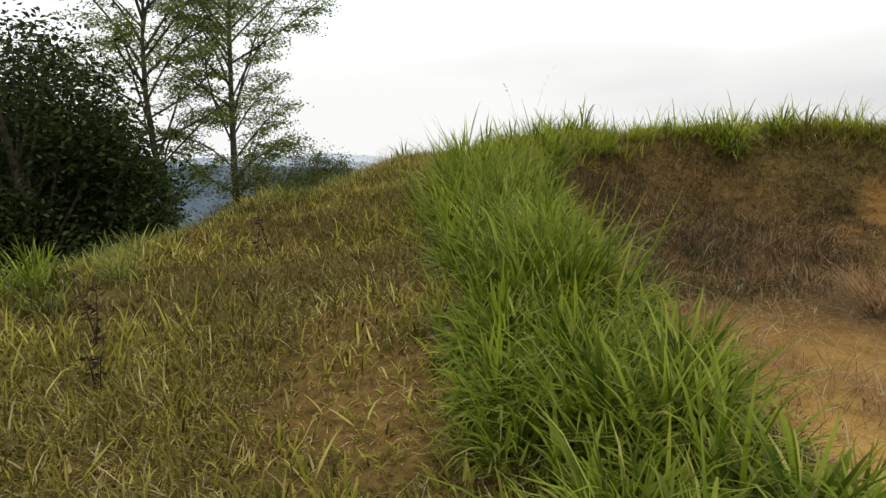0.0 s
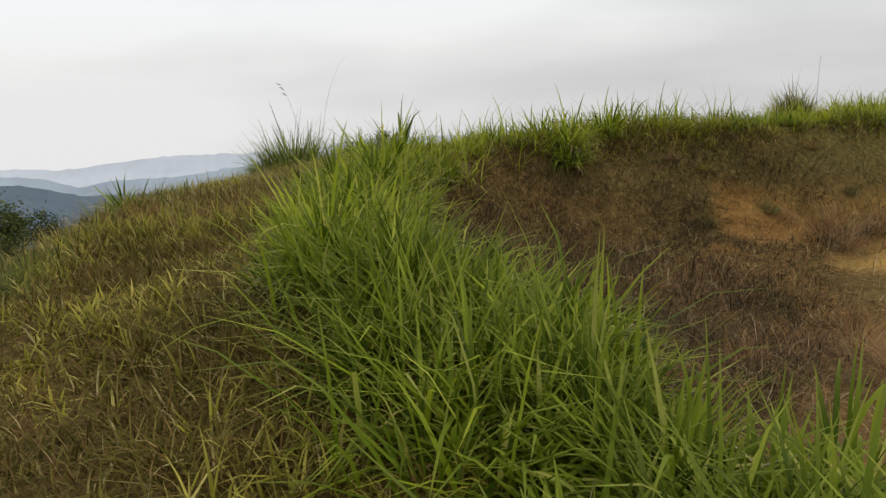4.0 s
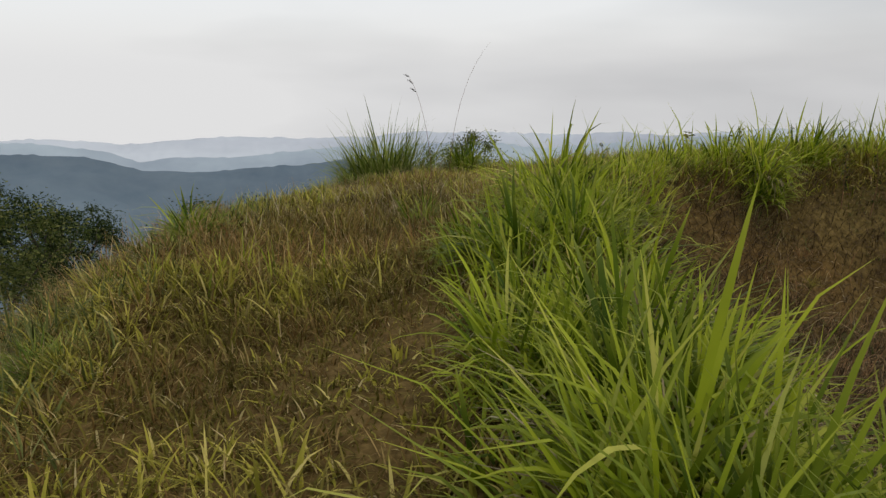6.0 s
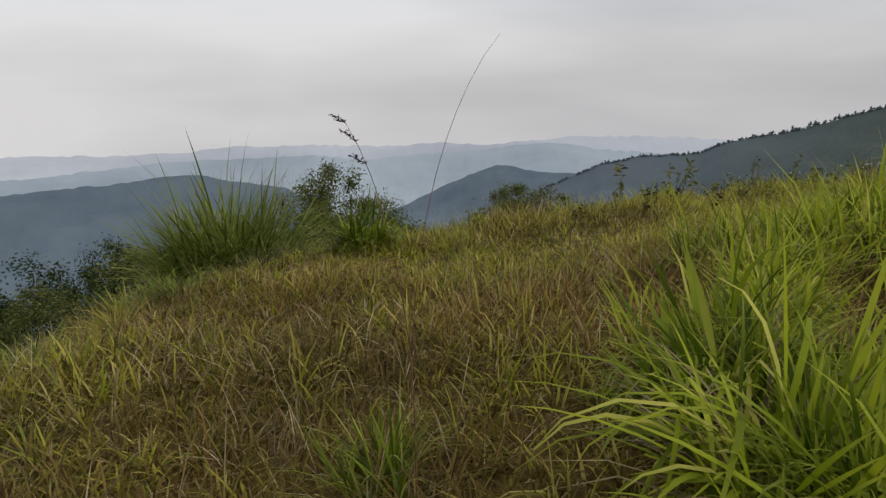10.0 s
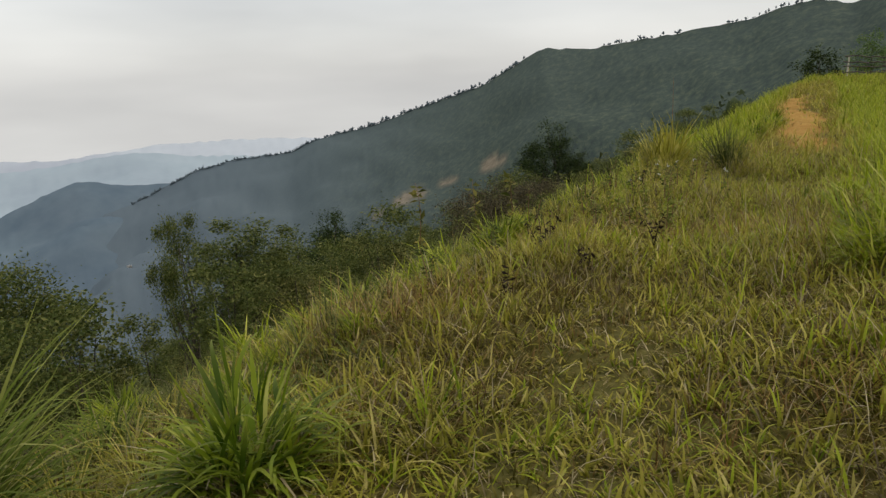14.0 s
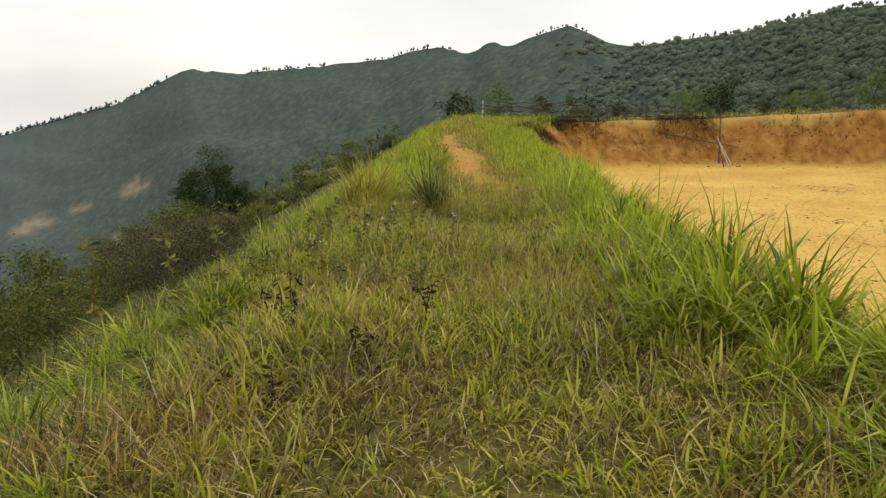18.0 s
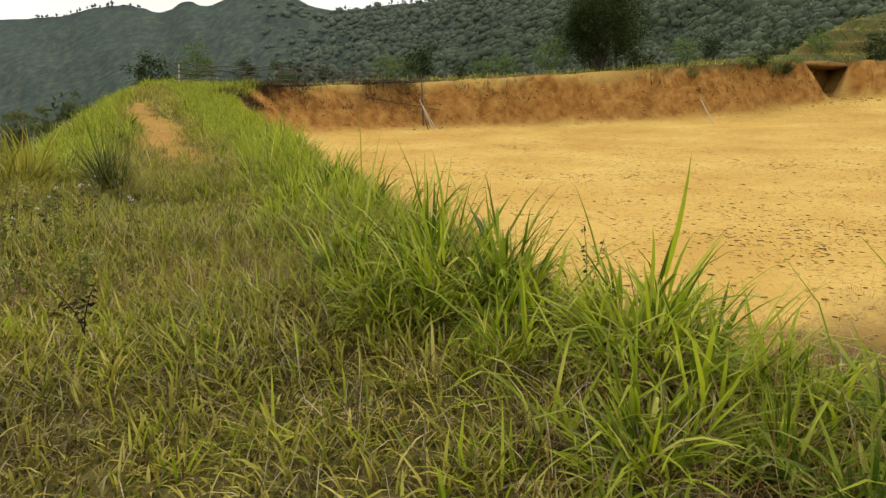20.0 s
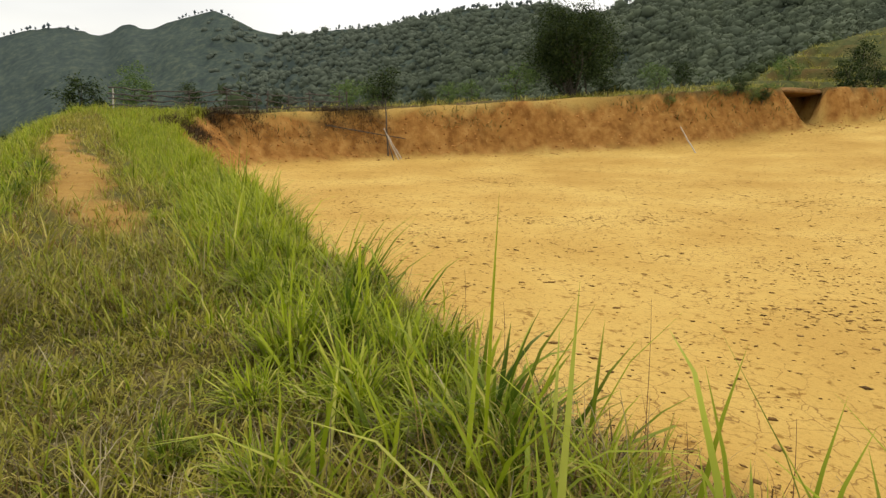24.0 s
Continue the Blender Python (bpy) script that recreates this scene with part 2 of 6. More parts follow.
def edge_field(x, y, loop):
    """Distance to a closed line (positive inside it) and the line's further values at the nearest point."""
    x, y = np.asarray(x, float), np.asarray(y, float)
    best, inside = np.full(x.shape, 1e18), np.zeros(x.shape, bool)
    vals = [np.zeros(x.shape) for _ in loop[0][2:]]
    for p, q in zip(loop, loop[1:] + loop[:1]):
        ex, ey = q[0] - p[0], q[1] - p[1]
        t = np.clip(((x - p[0]) * ex + (y - p[1]) * ey) / (ex * ex + ey * ey), 0, 1)
        d = (x - p[0] - t * ex) ** 2 + (y - p[1] - t * ey) ** 2
        near = d < best
        best = np.where(near, d, best)
        for k in range(len(vals)):
            vals[k] = np.where(near, p[2 + k] + t * (q[2 + k] - p[2 + k]), vals[k])
        if ey:
            crosses = ((p[1] > y) != (q[1] > y)) & (x < p[0] + (y - p[1]) / ey * ex)
            inside ^= crosses
    return np.where(inside, 1, -1) * np.sqrt(best), vals


def smooth(a, b_, x):
    t = np.clip((x - a) / (b_ - a), 0, 1)
    return t * t * (3 - 2 * t)


def ground(x, y, fine=True):
    """Height of the ground in metres."""
    x, y = np.asarray(x, float), np.asarray(y, float)
    wx, wy = 0.5 * vnoise(x, y, 2.3, 5) + 0.25 * vnoise(x, y, 0.9, 6), 0.5 * vnoise(x, y, 2.1, 7) + 0.25 * vnoise(x, y, 0.8, 8)
    far = smooth(18, 34, x)
    d_in, (top, steep) = edge_field(x + wx * (0.25 + 0.5 * far), y + wy * (0.25 + 0.5 * far), CREST)
    d_br, (brow,) = edge_field(x + 0.6 * wx, y + 0.6 * wy, BROW)
    climb = np.maximum(0, 0.26 * (x - 6) - 0.966 * (y - 14))
    floor = -1.15 + 2.0e-5 * np.minimum(climb, 62) ** 3
    floor = floor + 0.03 * vnoise(x, y, 3.0, 11)
    corner = smooth(9.0, 4.0, np.hypot(x - 4.5, y - 9.5))
    floor = floor - 0.30 * corner
    bank = top - d_in * steep - 0.10 * smooth(0, 0.4, d_in)
    bank = np.maximum(bank, floor + 0.55 * corner - 0.16 * np.maximum(d_in - 1.6, 0))
    k = 0.35 + 0.55 * smooth(34, 42, x)
    h = np.clip(0.5 + 0.5 * (bank - floor) / k, 0, 1)
    inner = floor * (1 - h) + bank * h + k * h * (1 - h)
    out = np.maximum(-d_in, 0)
    share = out / (out + np.maximum(d_br, 0) + 1e-6)
    share = share * share * (3 - 2 * share)
    berm = top * (1 - share) + brow * share
    # the trodden way dips a little below the crest
    berm = berm - 0.10 * np.exp(-((out - 1.9) / 0.9) ** 2)
    drop = np.maximum(-d_br, 0)
    slope = brow - 0.52 * drop + 0.52 * (1 - np.exp(-drop)) * 0.35 - 0.004 * np.minimum(drop, 60) ** 1.5
    slope = np.maximum(slope, -640 + 10 * vnoise(x, y, 160, 3))
    slope = slope + smooth(4, 40, drop) * (2.5 * vnoise(x, y, 28, 9) + 5 * vnoise(x, y, 90, 10))
    q = berm / 1.5
    step = 1.5 * (np.floor(q) + smooth(0.6, 0.95, q - np.floor(q)))
    berm = berm + (step - berm) * 0.85 * smooth(-36, -40, y) * smooth(1.0, 3.0, out)
    z = np.where(d_in > 0, inner, np.where(d_br > 0, berm, slope))
    if fine:
        z = z + (0.05 * vnoise(x, y, 1.1, 21) + 0.025 * vnoise(x, y, 0.4, 22)) * np.where(d_in > 1.5, 0.2, 1.0)
    return z


def gz(x, y):
    return float(ground(np.array([x]), np.array([y]))[0])


def sheet(name, xs, ys, zfun):
    gx, gy = np.meshgrid(xs, ys)
    v = np.stack([gx, gy, zfun(gx, gy)], -1).reshape(-1, 3)
    nx, ny = len(xs), len(ys)
    a = (np.arange(ny - 1)[:, None] * nx + np.arange(nx - 1)[None]).ravel()
    return raw_mesh(name, v, np.stack([a, a + 1, a + nx + 1, a + nx], 1), smooth_shade=True)


def raw_mesh(name, verts, faces, smooth_shade=False, along=None, tris=None):
    """A mesh from arrays of corners, of four-sided and (tris) three-sided faces."""
    me = bpy.data.meshes.new(name)
    quads = np.asarray(faces, np.int32).reshape(-1, 4)
    tris = np.zeros((0, 3), np.int32) if tris is None else np.asarray(tris, np.int32)
    me.vertices.add(len(verts))
    me.vertices.foreach_set("co", np.asarray(verts, np.float32).ravel())
    me.loops.add(quads.size + tris.size)
    me.loops.foreach_set("vertex_index", np.concatenate([quads.ravel(), tris.ravel()]).astype(np.int32))
    me.polygons.add(len(quads) + len(tris))
    start = np.concatenate([np.arange(len(quads)) * 4, quads.size + np.arange(len(tris)) * 3]).astype(np.int32)
    me.polygons.foreach_set("loop_start", start)
    if smooth_shade:
        me.polygons.foreach_set("use_smooth", np.ones(len(quads) + len(tris), bool))
    if along is not None:
        me.attributes.new("along", "FLOAT", "POINT").data.foreach_set("value", np.asarray(along, np.float32))
    me.update(calc_edges=True)
    return me


def put(name, me, mat, parent=None, label="", category="", group="", kind="", m=None):
    if mat and not me.materials:
        me.materials.append(mat)
    ob = new(name, me)
    if m is not None:
        ob.matrix_world = m
    ob.parent = parent
    return tagged(ob, label, category, group, kind)


def spread(a, b_, fine_a, fine_b, step, grow=1.09):
    """Grid lines: even steps in the fine stretch, growing ones to both ends."""
    mid = list(np.arange(fine_a, fine_b, step))
    lo, s = [], step
    while (lo[-1] if lo else fine_a) > a:
        s *= grow
        lo.append((lo[-1] if lo else fine_a) - s)
    hi, s = [], step
    while (hi[-1] if hi else fine_b) < b_:
        s = min(s * grow, 0.45) if (hi[-1] if hi else fine_b) < 56 and b_ > 0 else s * grow
        hi.append((hi[-1] if hi else fine_b) + s)
    return np.array(lo[::-1] + mid + hi)


GX = spread(-4500, 4500, -5.0, 14.0, 0.19)
GY = spread(-4500, 4500, -1.0, 21.0, 0.19)
GY = np.unique(np.concatenate([GY[GY > -1.0], np.arange(-48, -1.0, 0.42), -48 - np.cumsum(0.45 * 1.09 ** np.arange(80))]))
GY = GY[GY > -4500]

# ground: dry soil, orange clay in the pond, turf on the banks
M_SOIL, n, l, b = material("clay_and_turf_ground", 0.95, 0.05)
pos = place_coord(n)
at = n.new("ShaderNodeAttribute")
at.attribute_name = "zone"
sep = n.new("ShaderNodeSeparateColor")
l.new(at.outputs["Color"], sep.inputs[0])
n1, n2, n3 = tex_noise(n, l, 1.6, 6.0, 0.6, pos), tex_noise(n, l, 14.0, 6.0, 0.65, pos), tex_noise(n, l, 0.22, 4.0, 0.55, pos)
turf = ramp(n, [(0.28, (0.050, 0.033, 0.012)), (0.5, (0.115, 0.077, 0.026)), (0.72, (0.21, 0.145, 0.052))])
l.new(n2.outputs["Fac"], turf.inputs[0])
clay = ramp(n, [(0.25, (0.20, 0.086, 0.022)), (0.5, (0.335, 0.163, 0.042)), (0.78, (0.48, 0.275, 0.088))])
l.new(n1.outputs["Fac"], clay.inputs[0])
mud = ramp(n, [(0.25, (0.43, 0.252, 0.062)), (0.5, (0.525, 0.335, 0.090)), (0.75, (0.61, 0.42, 0.127))])
l.new(n3.outputs["Fac"], mud.inputs[0])
speck = ramp(n, [(0.25, (0.62, 0.60, 0.55)), (0.45, (1.0, 1.0, 1.0)), (0.75, (1.06, 1.05, 1.04))])
l.new(n2.outputs["Fac"], speck.inputs[0])
fleck = ramp(n, [(0.60, (1.0, 1.0, 1.0)), (0.67, (0.45, 0.36, 0.28))])
l.new(tex_noise(n, l, 5.5, 3.0, 0.6, pos).outputs["Fac"], fleck.inputs[0])
mudf = mix_col(n, l, 0.8, mud.outputs[0], fleck.outputs[0], "MULTIPLY")
mudc = mix_col(n, l, 1.0, mudf, speck.outputs[0], "MULTIPLY")
wash = n.new("ShaderNodeMapping")
wash.inputs["Scale"].default_value = (1.3, 1.3, 0.3)
l.new(pos, wash.inputs["Vector"])
streak = ramp(n, [(0.30, (0.50, 0.42, 0.36)), (0.50, (0.95, 0.93, 0.92)), (0.72, (1.15, 1.18, 1.25))])
l.new(tex_noise(n, l, 1.0, 6.0, 0.65, wash.outputs[0]).outputs["Fac"], streak.inputs[0])
clayw = mix_col(n, l, 0.85, clay.outputs[0], streak.outputs[0], "MULTIPLY")
clayc = mix_col(n, l, 0.8, clayw, speck.outputs[0], "MULTIPLY")
hillg = ramp(n, [(0.3, (0.035, 0.045, 0.014)), (0.7, (0.12, 0.125, 0.04))])
l.new(n1.outputs["Fac"], hillg.inputs[0])
humus = ramp(n, [(0.28, (0.045, 0.042, 0.012)), (0.5, (0.10, 0.090, 0.025)), (0.72, (0.17, 0.145, 0.045))])
l.new(n2.outputs["Fac"], humus.inputs[0])
c = mix_col(n, l, at.outputs["Alpha"], turf.outputs[0], humus.outputs[0])
c = mix_col(n, l, sep.outputs[0], c, clayc)
c = mix_col(n, l, sep.outputs[1], c, mudc)
c = mix_col(n, l, sep.outputs[2], c, hillg.outputs[0])
# cracks where the mud has dried
warp = n.new("ShaderNodeVectorMath")
warp.operation = "ADD"
l.new(pos, warp.inputs[0])
wn1 = tex_noise(n, l, 2.2, 3.0, 0.6, pos)
wsc = n.new("ShaderNodeVectorMath")
wsc.operation, wsc.inputs["Scale"].default_value = "SCALE", 0.28
l.new(wn1.outputs["Color"], wsc.inputs[0])
l.new(wsc.outputs[0], warp.inputs[1])
vor = n.new("ShaderNodeTexVoronoi")
vor.feature = "DISTANCE_TO_EDGE"
vor.inputs["Scale"].default_value = 2.5
l.new(warp.outputs[0], vor.inputs["Vector"])
crack = n.new("ShaderNodeMapRange")
crack.inputs["From Min"].default_value, crack.inputs["From Max"].default_value = 0.004, 0.022
crack.inputs["To Min"].default_value, crack.inputs["To Max"].default_value = 1.0, 0.0
l.new(vor.outputs["Distance"], crack.inputs["Value"])
some = ramp(n, [(0.38, (0, 0, 0)), (0.56, (0.75, 0.75, 0.75))])
l.new(tex_noise(n, l, 0.45, 3.0, 0.6, pos).outputs["Fac"], some.inputs[0])
cm = n.new("ShaderNodeMath")
cm.operation = "MULTIPLY"
l.new(crack.outputs[0], cm.inputs[0])
l.new(some.outputs[0], cm.inputs[1])
cm2 = n.new("ShaderNodeMath")
cm2.operation = "MULTIPLY"
l.new(cm.outputs[0], cm2.inputs[0])
l.new(sep.outputs[1], cm2.inputs[1])
c = mix_col(n, l, cm2.outputs[0], c, (0.19, 0.095, 0.03))
l.new(c, b.inputs["Base Color"])
bump_to(n, l, b, n2.outputs["Fac"], 0.6, 0.03)

me = sheet("ground", GX, GY, ground)
co = np.empty(len(me.vertices) * 3, np.float32)
me.vertices.foreach_get("co", co)
vx, vy, vz = co.reshape(-1, 3).T.astype(float)
d_in, (c_top, _) = edge_field(vx, vy, CREST)
d_br, _ = edge_field(vx, vy, BROW)
flat = smooth(0.45, 0.12, vz - (-1.15 + 2.0e-5 * np.minimum(np.maximum(0, 0.26 * (vx - 6) - 0.966 * (vy - 14)), 62) ** 3)) * (d_in > 0)
patchy = vnoise(vx, vy, 1.7, 31) + 0.6 * vnoise(vx, vy, 0.6, 32)
scar = 0.40 * smooth(1.3, 0.6, np.hypot(vx - 8.8, (vy - 13.0) * 1.3) + 0.5 * patchy)
bare = np.where(d_in > 0, np.maximum(smooth(-0.9, 0.5, patchy + 3.1 * smooth(14, 30, vx) - 2.3 + 0.9 * smooth(1.2, 2.4, d_in)), scar), 0.0)
# bare earth where feet have worn the way through, far along the bank
way = np.exp(-((vy - (16.5 - 0.05 * (vx - 10)) + 0.5 * vnoise(vx, vy, 3.0, 33)) / 0.80) ** 2) * smooth(17.5, 21.5, vx + 1.5 * patchy) * smooth(41, 36, vx)
bare = np.maximum(bare, 0.75 * smooth(0.3, 0.75, way + 0.5 * patchy * way))
bare = np.maximum(bare, 0.10 * smooth(0.7, 1.2, patchy) * (d_br > 0))
bare = np.maximum(bare, 0.20 * smooth(1.2, 0.5, np.hypot((vx + 0.15) / 0.7, (vy - 3.9) / 1.6) + 0.5 * patchy))
wood = np.maximum(smooth(0.5, 8.0, -d_br), smooth(0.5, 3.0, -d_in) * smooth(-24, -30, vy) * smooth(-0.8, 0.4, patchy + 0.4))
corner = np.maximum(smooth(10.0, 8.0, vx + 0.8 * patchy) * smooth(-2.0, 2.0, vy), smooth(12.5, 10.0, vx + 0.8 * patchy) * smooth(11.0, 12.0, vy + 0.3 * patchy))
flat = flat * (1 - corner * smooth(2.5, 8.5, vy + 0.8 * patchy))
bare = np.maximum(bare, 0.4 * smooth(9.0, 7.0, vy + 0.8 * patchy) * smooth(1.2, 1.9, d_in + 0.3 * patchy) * corner)
bare = np.maximum(bare, 0.26 * corner * np.maximum(smooth(2.2, 3.4, d_in) * smooth(-0.3, 0.9, patchy), smooth(7.6, 9.4, vx + 0.5 * patchy) * smooth(0.9, 1.5, d_in)))
flat = np.maximum(flat, 0.75 * smooth(1.3, 2.1, d_in + 0.3 * patchy) * smooth(8.0, 4.5, vy + 0.7 * patchy) * smooth(9.0, 6.0, vx))
flat = np.maximum(flat, 0.42 * smooth(0.35, 0.8, way + 0.5 * patchy * way))
lip = smooth(-1.6, -0.9, d_in) * smooth(0.25, -0.05, d_in) * smooth(42, 46, vx) * smooth(-24, -20, vy)
flat = np.maximum(flat, 0.8 * lip)
lush = smooth(15.0, 19.0, vy + 0.3 * vx)
zone = np.stack([bare, flat, wood, lush], 1).astype(np.float32)
me.attributes.new("zone", "FLOAT_COLOR", "POINT").data.foreach_set("color", zone.ravel())
GROUND = put("ground", me, M_SOIL, label="dry hilltop ground with an orange clay pond bed and turf banks", category="ground", kind="structure")


# ---- far hills ----
EYE0 = (3.0, 14.0, 1.8)


def curve_at(table, az, soft=0.0):
    """A table's value at a bearing, rounded off over a few degrees."""
    k = np.array(sorted(table))
    return sum(np.interp(az + soft * o, k[:, 0], k[:, 1]) for o in (-1, -0.6, -0.2, 0.2, 0.6, 1)) / 6


def hill_material(name, low, high, scale):
    m, n, l, b = material(name, 1.0, 0.0)
    p = place_coord(n)
    a, b2 = tex_noise(n, l, scale, 8.0, 0.65, p), tex_noise(n, l, scale * 0.12, 4.0, 0.55, p)
    r = ramp(n, [(0.3, low), (0.7, high)])
    l.new(a.outputs["Fac"], r.inputs[0])
    r2 = ramp(n, [(0.3, (0.75, 0.75, 0.78)), (0.7, (1.2, 1.2, 1.15))])
    l.new(b2.outputs["Fac"], r2.inputs[0])
    l.new(mix_col(n, l, 1.0, r.outputs[0], r2.outputs[0], "MULTIPLY"), b.inputs["Base Color"])
    return m


def range_shape(line, dist, foot, rough, near):
    """The surface of a range of hills by bearing (radians) and share of the way down from its crest."""
    mean = float(np.mean([v for _, v in dist]))

    def shape(A, U):
        deg = np.degrees(A)
        D0, E0, zf = curve_at(dist, deg, 9.0), np.radians(curve_at(line, deg, 0.35)), curve_at(foot, deg, 9.0)
        D = D0 * (1 - (1 - near) * U)
        zc = D0 * np.tan(E0) + EYE0[2]
        gully = vnoise(A * mean, U * mean, mean * 0.09, 41) + 0.5 * vnoise(A * mean, U * mean, mean * 0.035, 42)
        Z = zc * (1 - U) ** 1.25 + zf * (1 - (1 - U) ** 1.25) + rough * D0 * gully * np.sin(np.pi * np.minimum(U * 1.4 + 0.02, 1))
        Z = Z + 0.0012 * D0 * vnoise(A * mean, U * mean, mean * 0.008, 43)
        return np.stack([EYE0[0] - np.sin(A) * D, EYE0[1] + np.cos(A) * D, Z], -1), D
    return shape


SLIPS = ((-62.9, -8.4, 1.5, 0.5), (-60.4, -9.6, 0.7, 0.5), (-66.2, -7.2, 0.9, 0.4), (-69.9, -5.8, 0.9, 0.5), (-69.0, -9.3, 1.4, 0.25))


def ridge(name, line, dist, foot, mat, rough, label, step=0.16, rows=34, near=0.4):
    """A range of hills: crest by bearing and rise in degrees, its distance by bearing, falling towards the viewer to its foot."""
    az = np.arange(min(line)[0], max(line)[0], step)
    u = np.linspace(0, 1, rows) ** 1.2
    A, U = np.meshgrid(np.radians(az), u)
    v, D = range_shape(line, dist, foot, rough, near)(A, U)
    Z, D0 = v[..., 2], D.mean()
    v = v.reshape(-1, 3)
    nx = len(az)
    a = (np.arange(rows - 1)[:, None] * nx + np.arange(nx - 1)[None]).ravel()
    me = raw_mesh(name, v, np.stack([a, a + nx, a + nx + 1, a + 1], 1), True)
    deg, slip = np.degrees(A), 0.6 * vnoise(A * D0, U * D0, 70, 45) + 0.4 * vnoise(A * D0, U * D0, 26, 46)
    bare = np.zeros_like(A)
    for az0, el0, wa, we in SLIPS:
        e = np.degrees(np.arctan2(Z - EYE0[2], D))
        bare = np.maximum(bare, smooth(1.3, 0.6, np.hypot((deg - az0) / wa, (e - el0 - 0.25 * (az0 - deg)) / we) + 0.8 * slip))
    # shares of painted haze: more with distance, bluer where the crest is farthest
    haze_share = 0.42 + 0.48 * smooth(280, 1800, D)
    far_haze = 0.92 * smooth(1250, 1950, curve_at(dist, deg, 9.0)) * (1 - 0.5 * bare)
    haze_share = haze_share * (1 - 0.55 * bare)
    bare_and_haze = np.stack([bare, haze_share, far_haze, 0 * bare + 1], -1).astype(np.float32)
    me.attributes.new("bare_and_haze", "FLOAT_COLOR", "POINT").data.foreach_set("color", bare_and_haze.ravel())
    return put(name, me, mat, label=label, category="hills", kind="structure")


# haze is painted into these base colours, paler the farther the range
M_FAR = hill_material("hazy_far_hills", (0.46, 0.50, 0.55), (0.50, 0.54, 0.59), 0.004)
M_FAR2 = hill_material("haze_blue_hills", (0.31, 0.37, 0.42), (0.35, 0.41, 0.46), 0.006)
M_MID = hill_material("haze_grey_hills", (0.104, 0.142, 0.178), (0.138, 0.177, 0.21), 0.010)
M_MAIN, n, l, b = material("wooded_mountain", 1.0, 0.0)
p = place_coord(n)
a1, a2 = tex_noise(n, l, 0.11, 8.0, 0.72, p), tex_noise(n, l, 0.006, 5.0, 0.55, p)
r1 = ramp(n, [(0.38, (0.006, 0.012, 0.008)), (0.50, (0.038, 0.054, 0.030)), (0.64, (0.115, 0.128, 0.060))])
l.new(a1.outputs["Fac"], r1.inputs[0])
r2 = ramp(n, [(0.3, (0.82, 0.83, 0.85)), (0.7, (1.18, 1.15, 1.1))])
l.new(a2.outputs["Fac"], r2.inputs[0])
woods = mix_col(n, l, 1.0, r1.outputs[0], r2.outputs[0], "MULTIPLY")
at = n.new("ShaderNodeAttribute")
at.attribute_name = "bare_and_haze"
sep = n.new("ShaderNodeSeparateColor")
l.new(at.outputs["Color"], sep.inputs[0])
bald = ramp(n, [(0.35, (0.20, 0.15, 0.10)), (0.65, (0.33, 0.26, 0.18))])
l.new(a1.outputs["Fac"], bald.inputs[0])
c = mix_col(n, l, sep.outputs[0], woods, bald.outputs[0])
# aerial haze mixed into the base colour, greenish grey then blue grey
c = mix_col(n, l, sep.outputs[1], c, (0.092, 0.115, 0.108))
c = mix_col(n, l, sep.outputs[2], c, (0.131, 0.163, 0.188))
l.new(c, b.inputs["Base Color"])
bump_to(n, l, b, a1.outputs["Fac"], 0.35, 4.0)

FAR_LINE = [(75, -4.6), (40, -4.9), (14, -4.8), (9, -4.6), (4.3, -5.2), (1.6, -5.0), (-3, -4.7), (-9, -4.9), (-14, -4.8), (-18, -4.3), (-20, -4.4), (-24, -4.3), (-30, -4.4),
            (-34, -4.1), (-38, -4.2), (-44, -3.5), (-50, -3.3), (-56, -3.4), (-64, -3.0), (-80, -2.0)]
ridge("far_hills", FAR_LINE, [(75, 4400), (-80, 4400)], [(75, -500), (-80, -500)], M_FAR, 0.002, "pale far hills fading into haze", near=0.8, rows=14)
FAR2 = [(75, -5.2), (30, -4.6), (14, -4.7), (9, -5.0), (5, -5.8), (3.3, -6.5), (0.9, -6.2), (-4, -6.3), (-8, -5.9), (-14, -5.4), (-18, -5.3), (-24, -5.1), (-28, -5.5), (-33, -5.0), (-38, -4.5),
        (-42.5, -3.9), (-46.5, -4.4), (-52, -4.6), (-60, -5)]
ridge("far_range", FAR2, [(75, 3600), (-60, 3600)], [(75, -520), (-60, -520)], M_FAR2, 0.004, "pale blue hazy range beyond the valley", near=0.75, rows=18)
MID_LINE = [(75, -4.5), (40, -5.0), (20, -5.2), (12, -5.6), (7.3, -5.9), (3.2, -7.1), (-1.3, -7.4), (-4, -7.2), (-9, -6.95), (-12, -6.6), (-14.7, -6.4), (-17, -6.9), (-21.4, -7.6), (-25, -9.4), (-30, -12)]
ridge("near_range", MID_LINE, [(75, 1900), (-30, 1900)], [(75, -420), (-30, -420)], M_MID, 0.010, "hazy blue grey wooded range across the valley", near=0.55)
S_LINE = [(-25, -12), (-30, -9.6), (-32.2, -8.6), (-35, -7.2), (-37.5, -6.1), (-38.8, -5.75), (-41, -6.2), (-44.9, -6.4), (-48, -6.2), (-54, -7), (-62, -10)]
ridge("spur_hill", S_LINE, [(-25, 2100), (-62, 2100)], [(-25, -430), (-62, -430)], M_MID, 0.010, "hazy blue grey wooded spur hill", near=0.6)
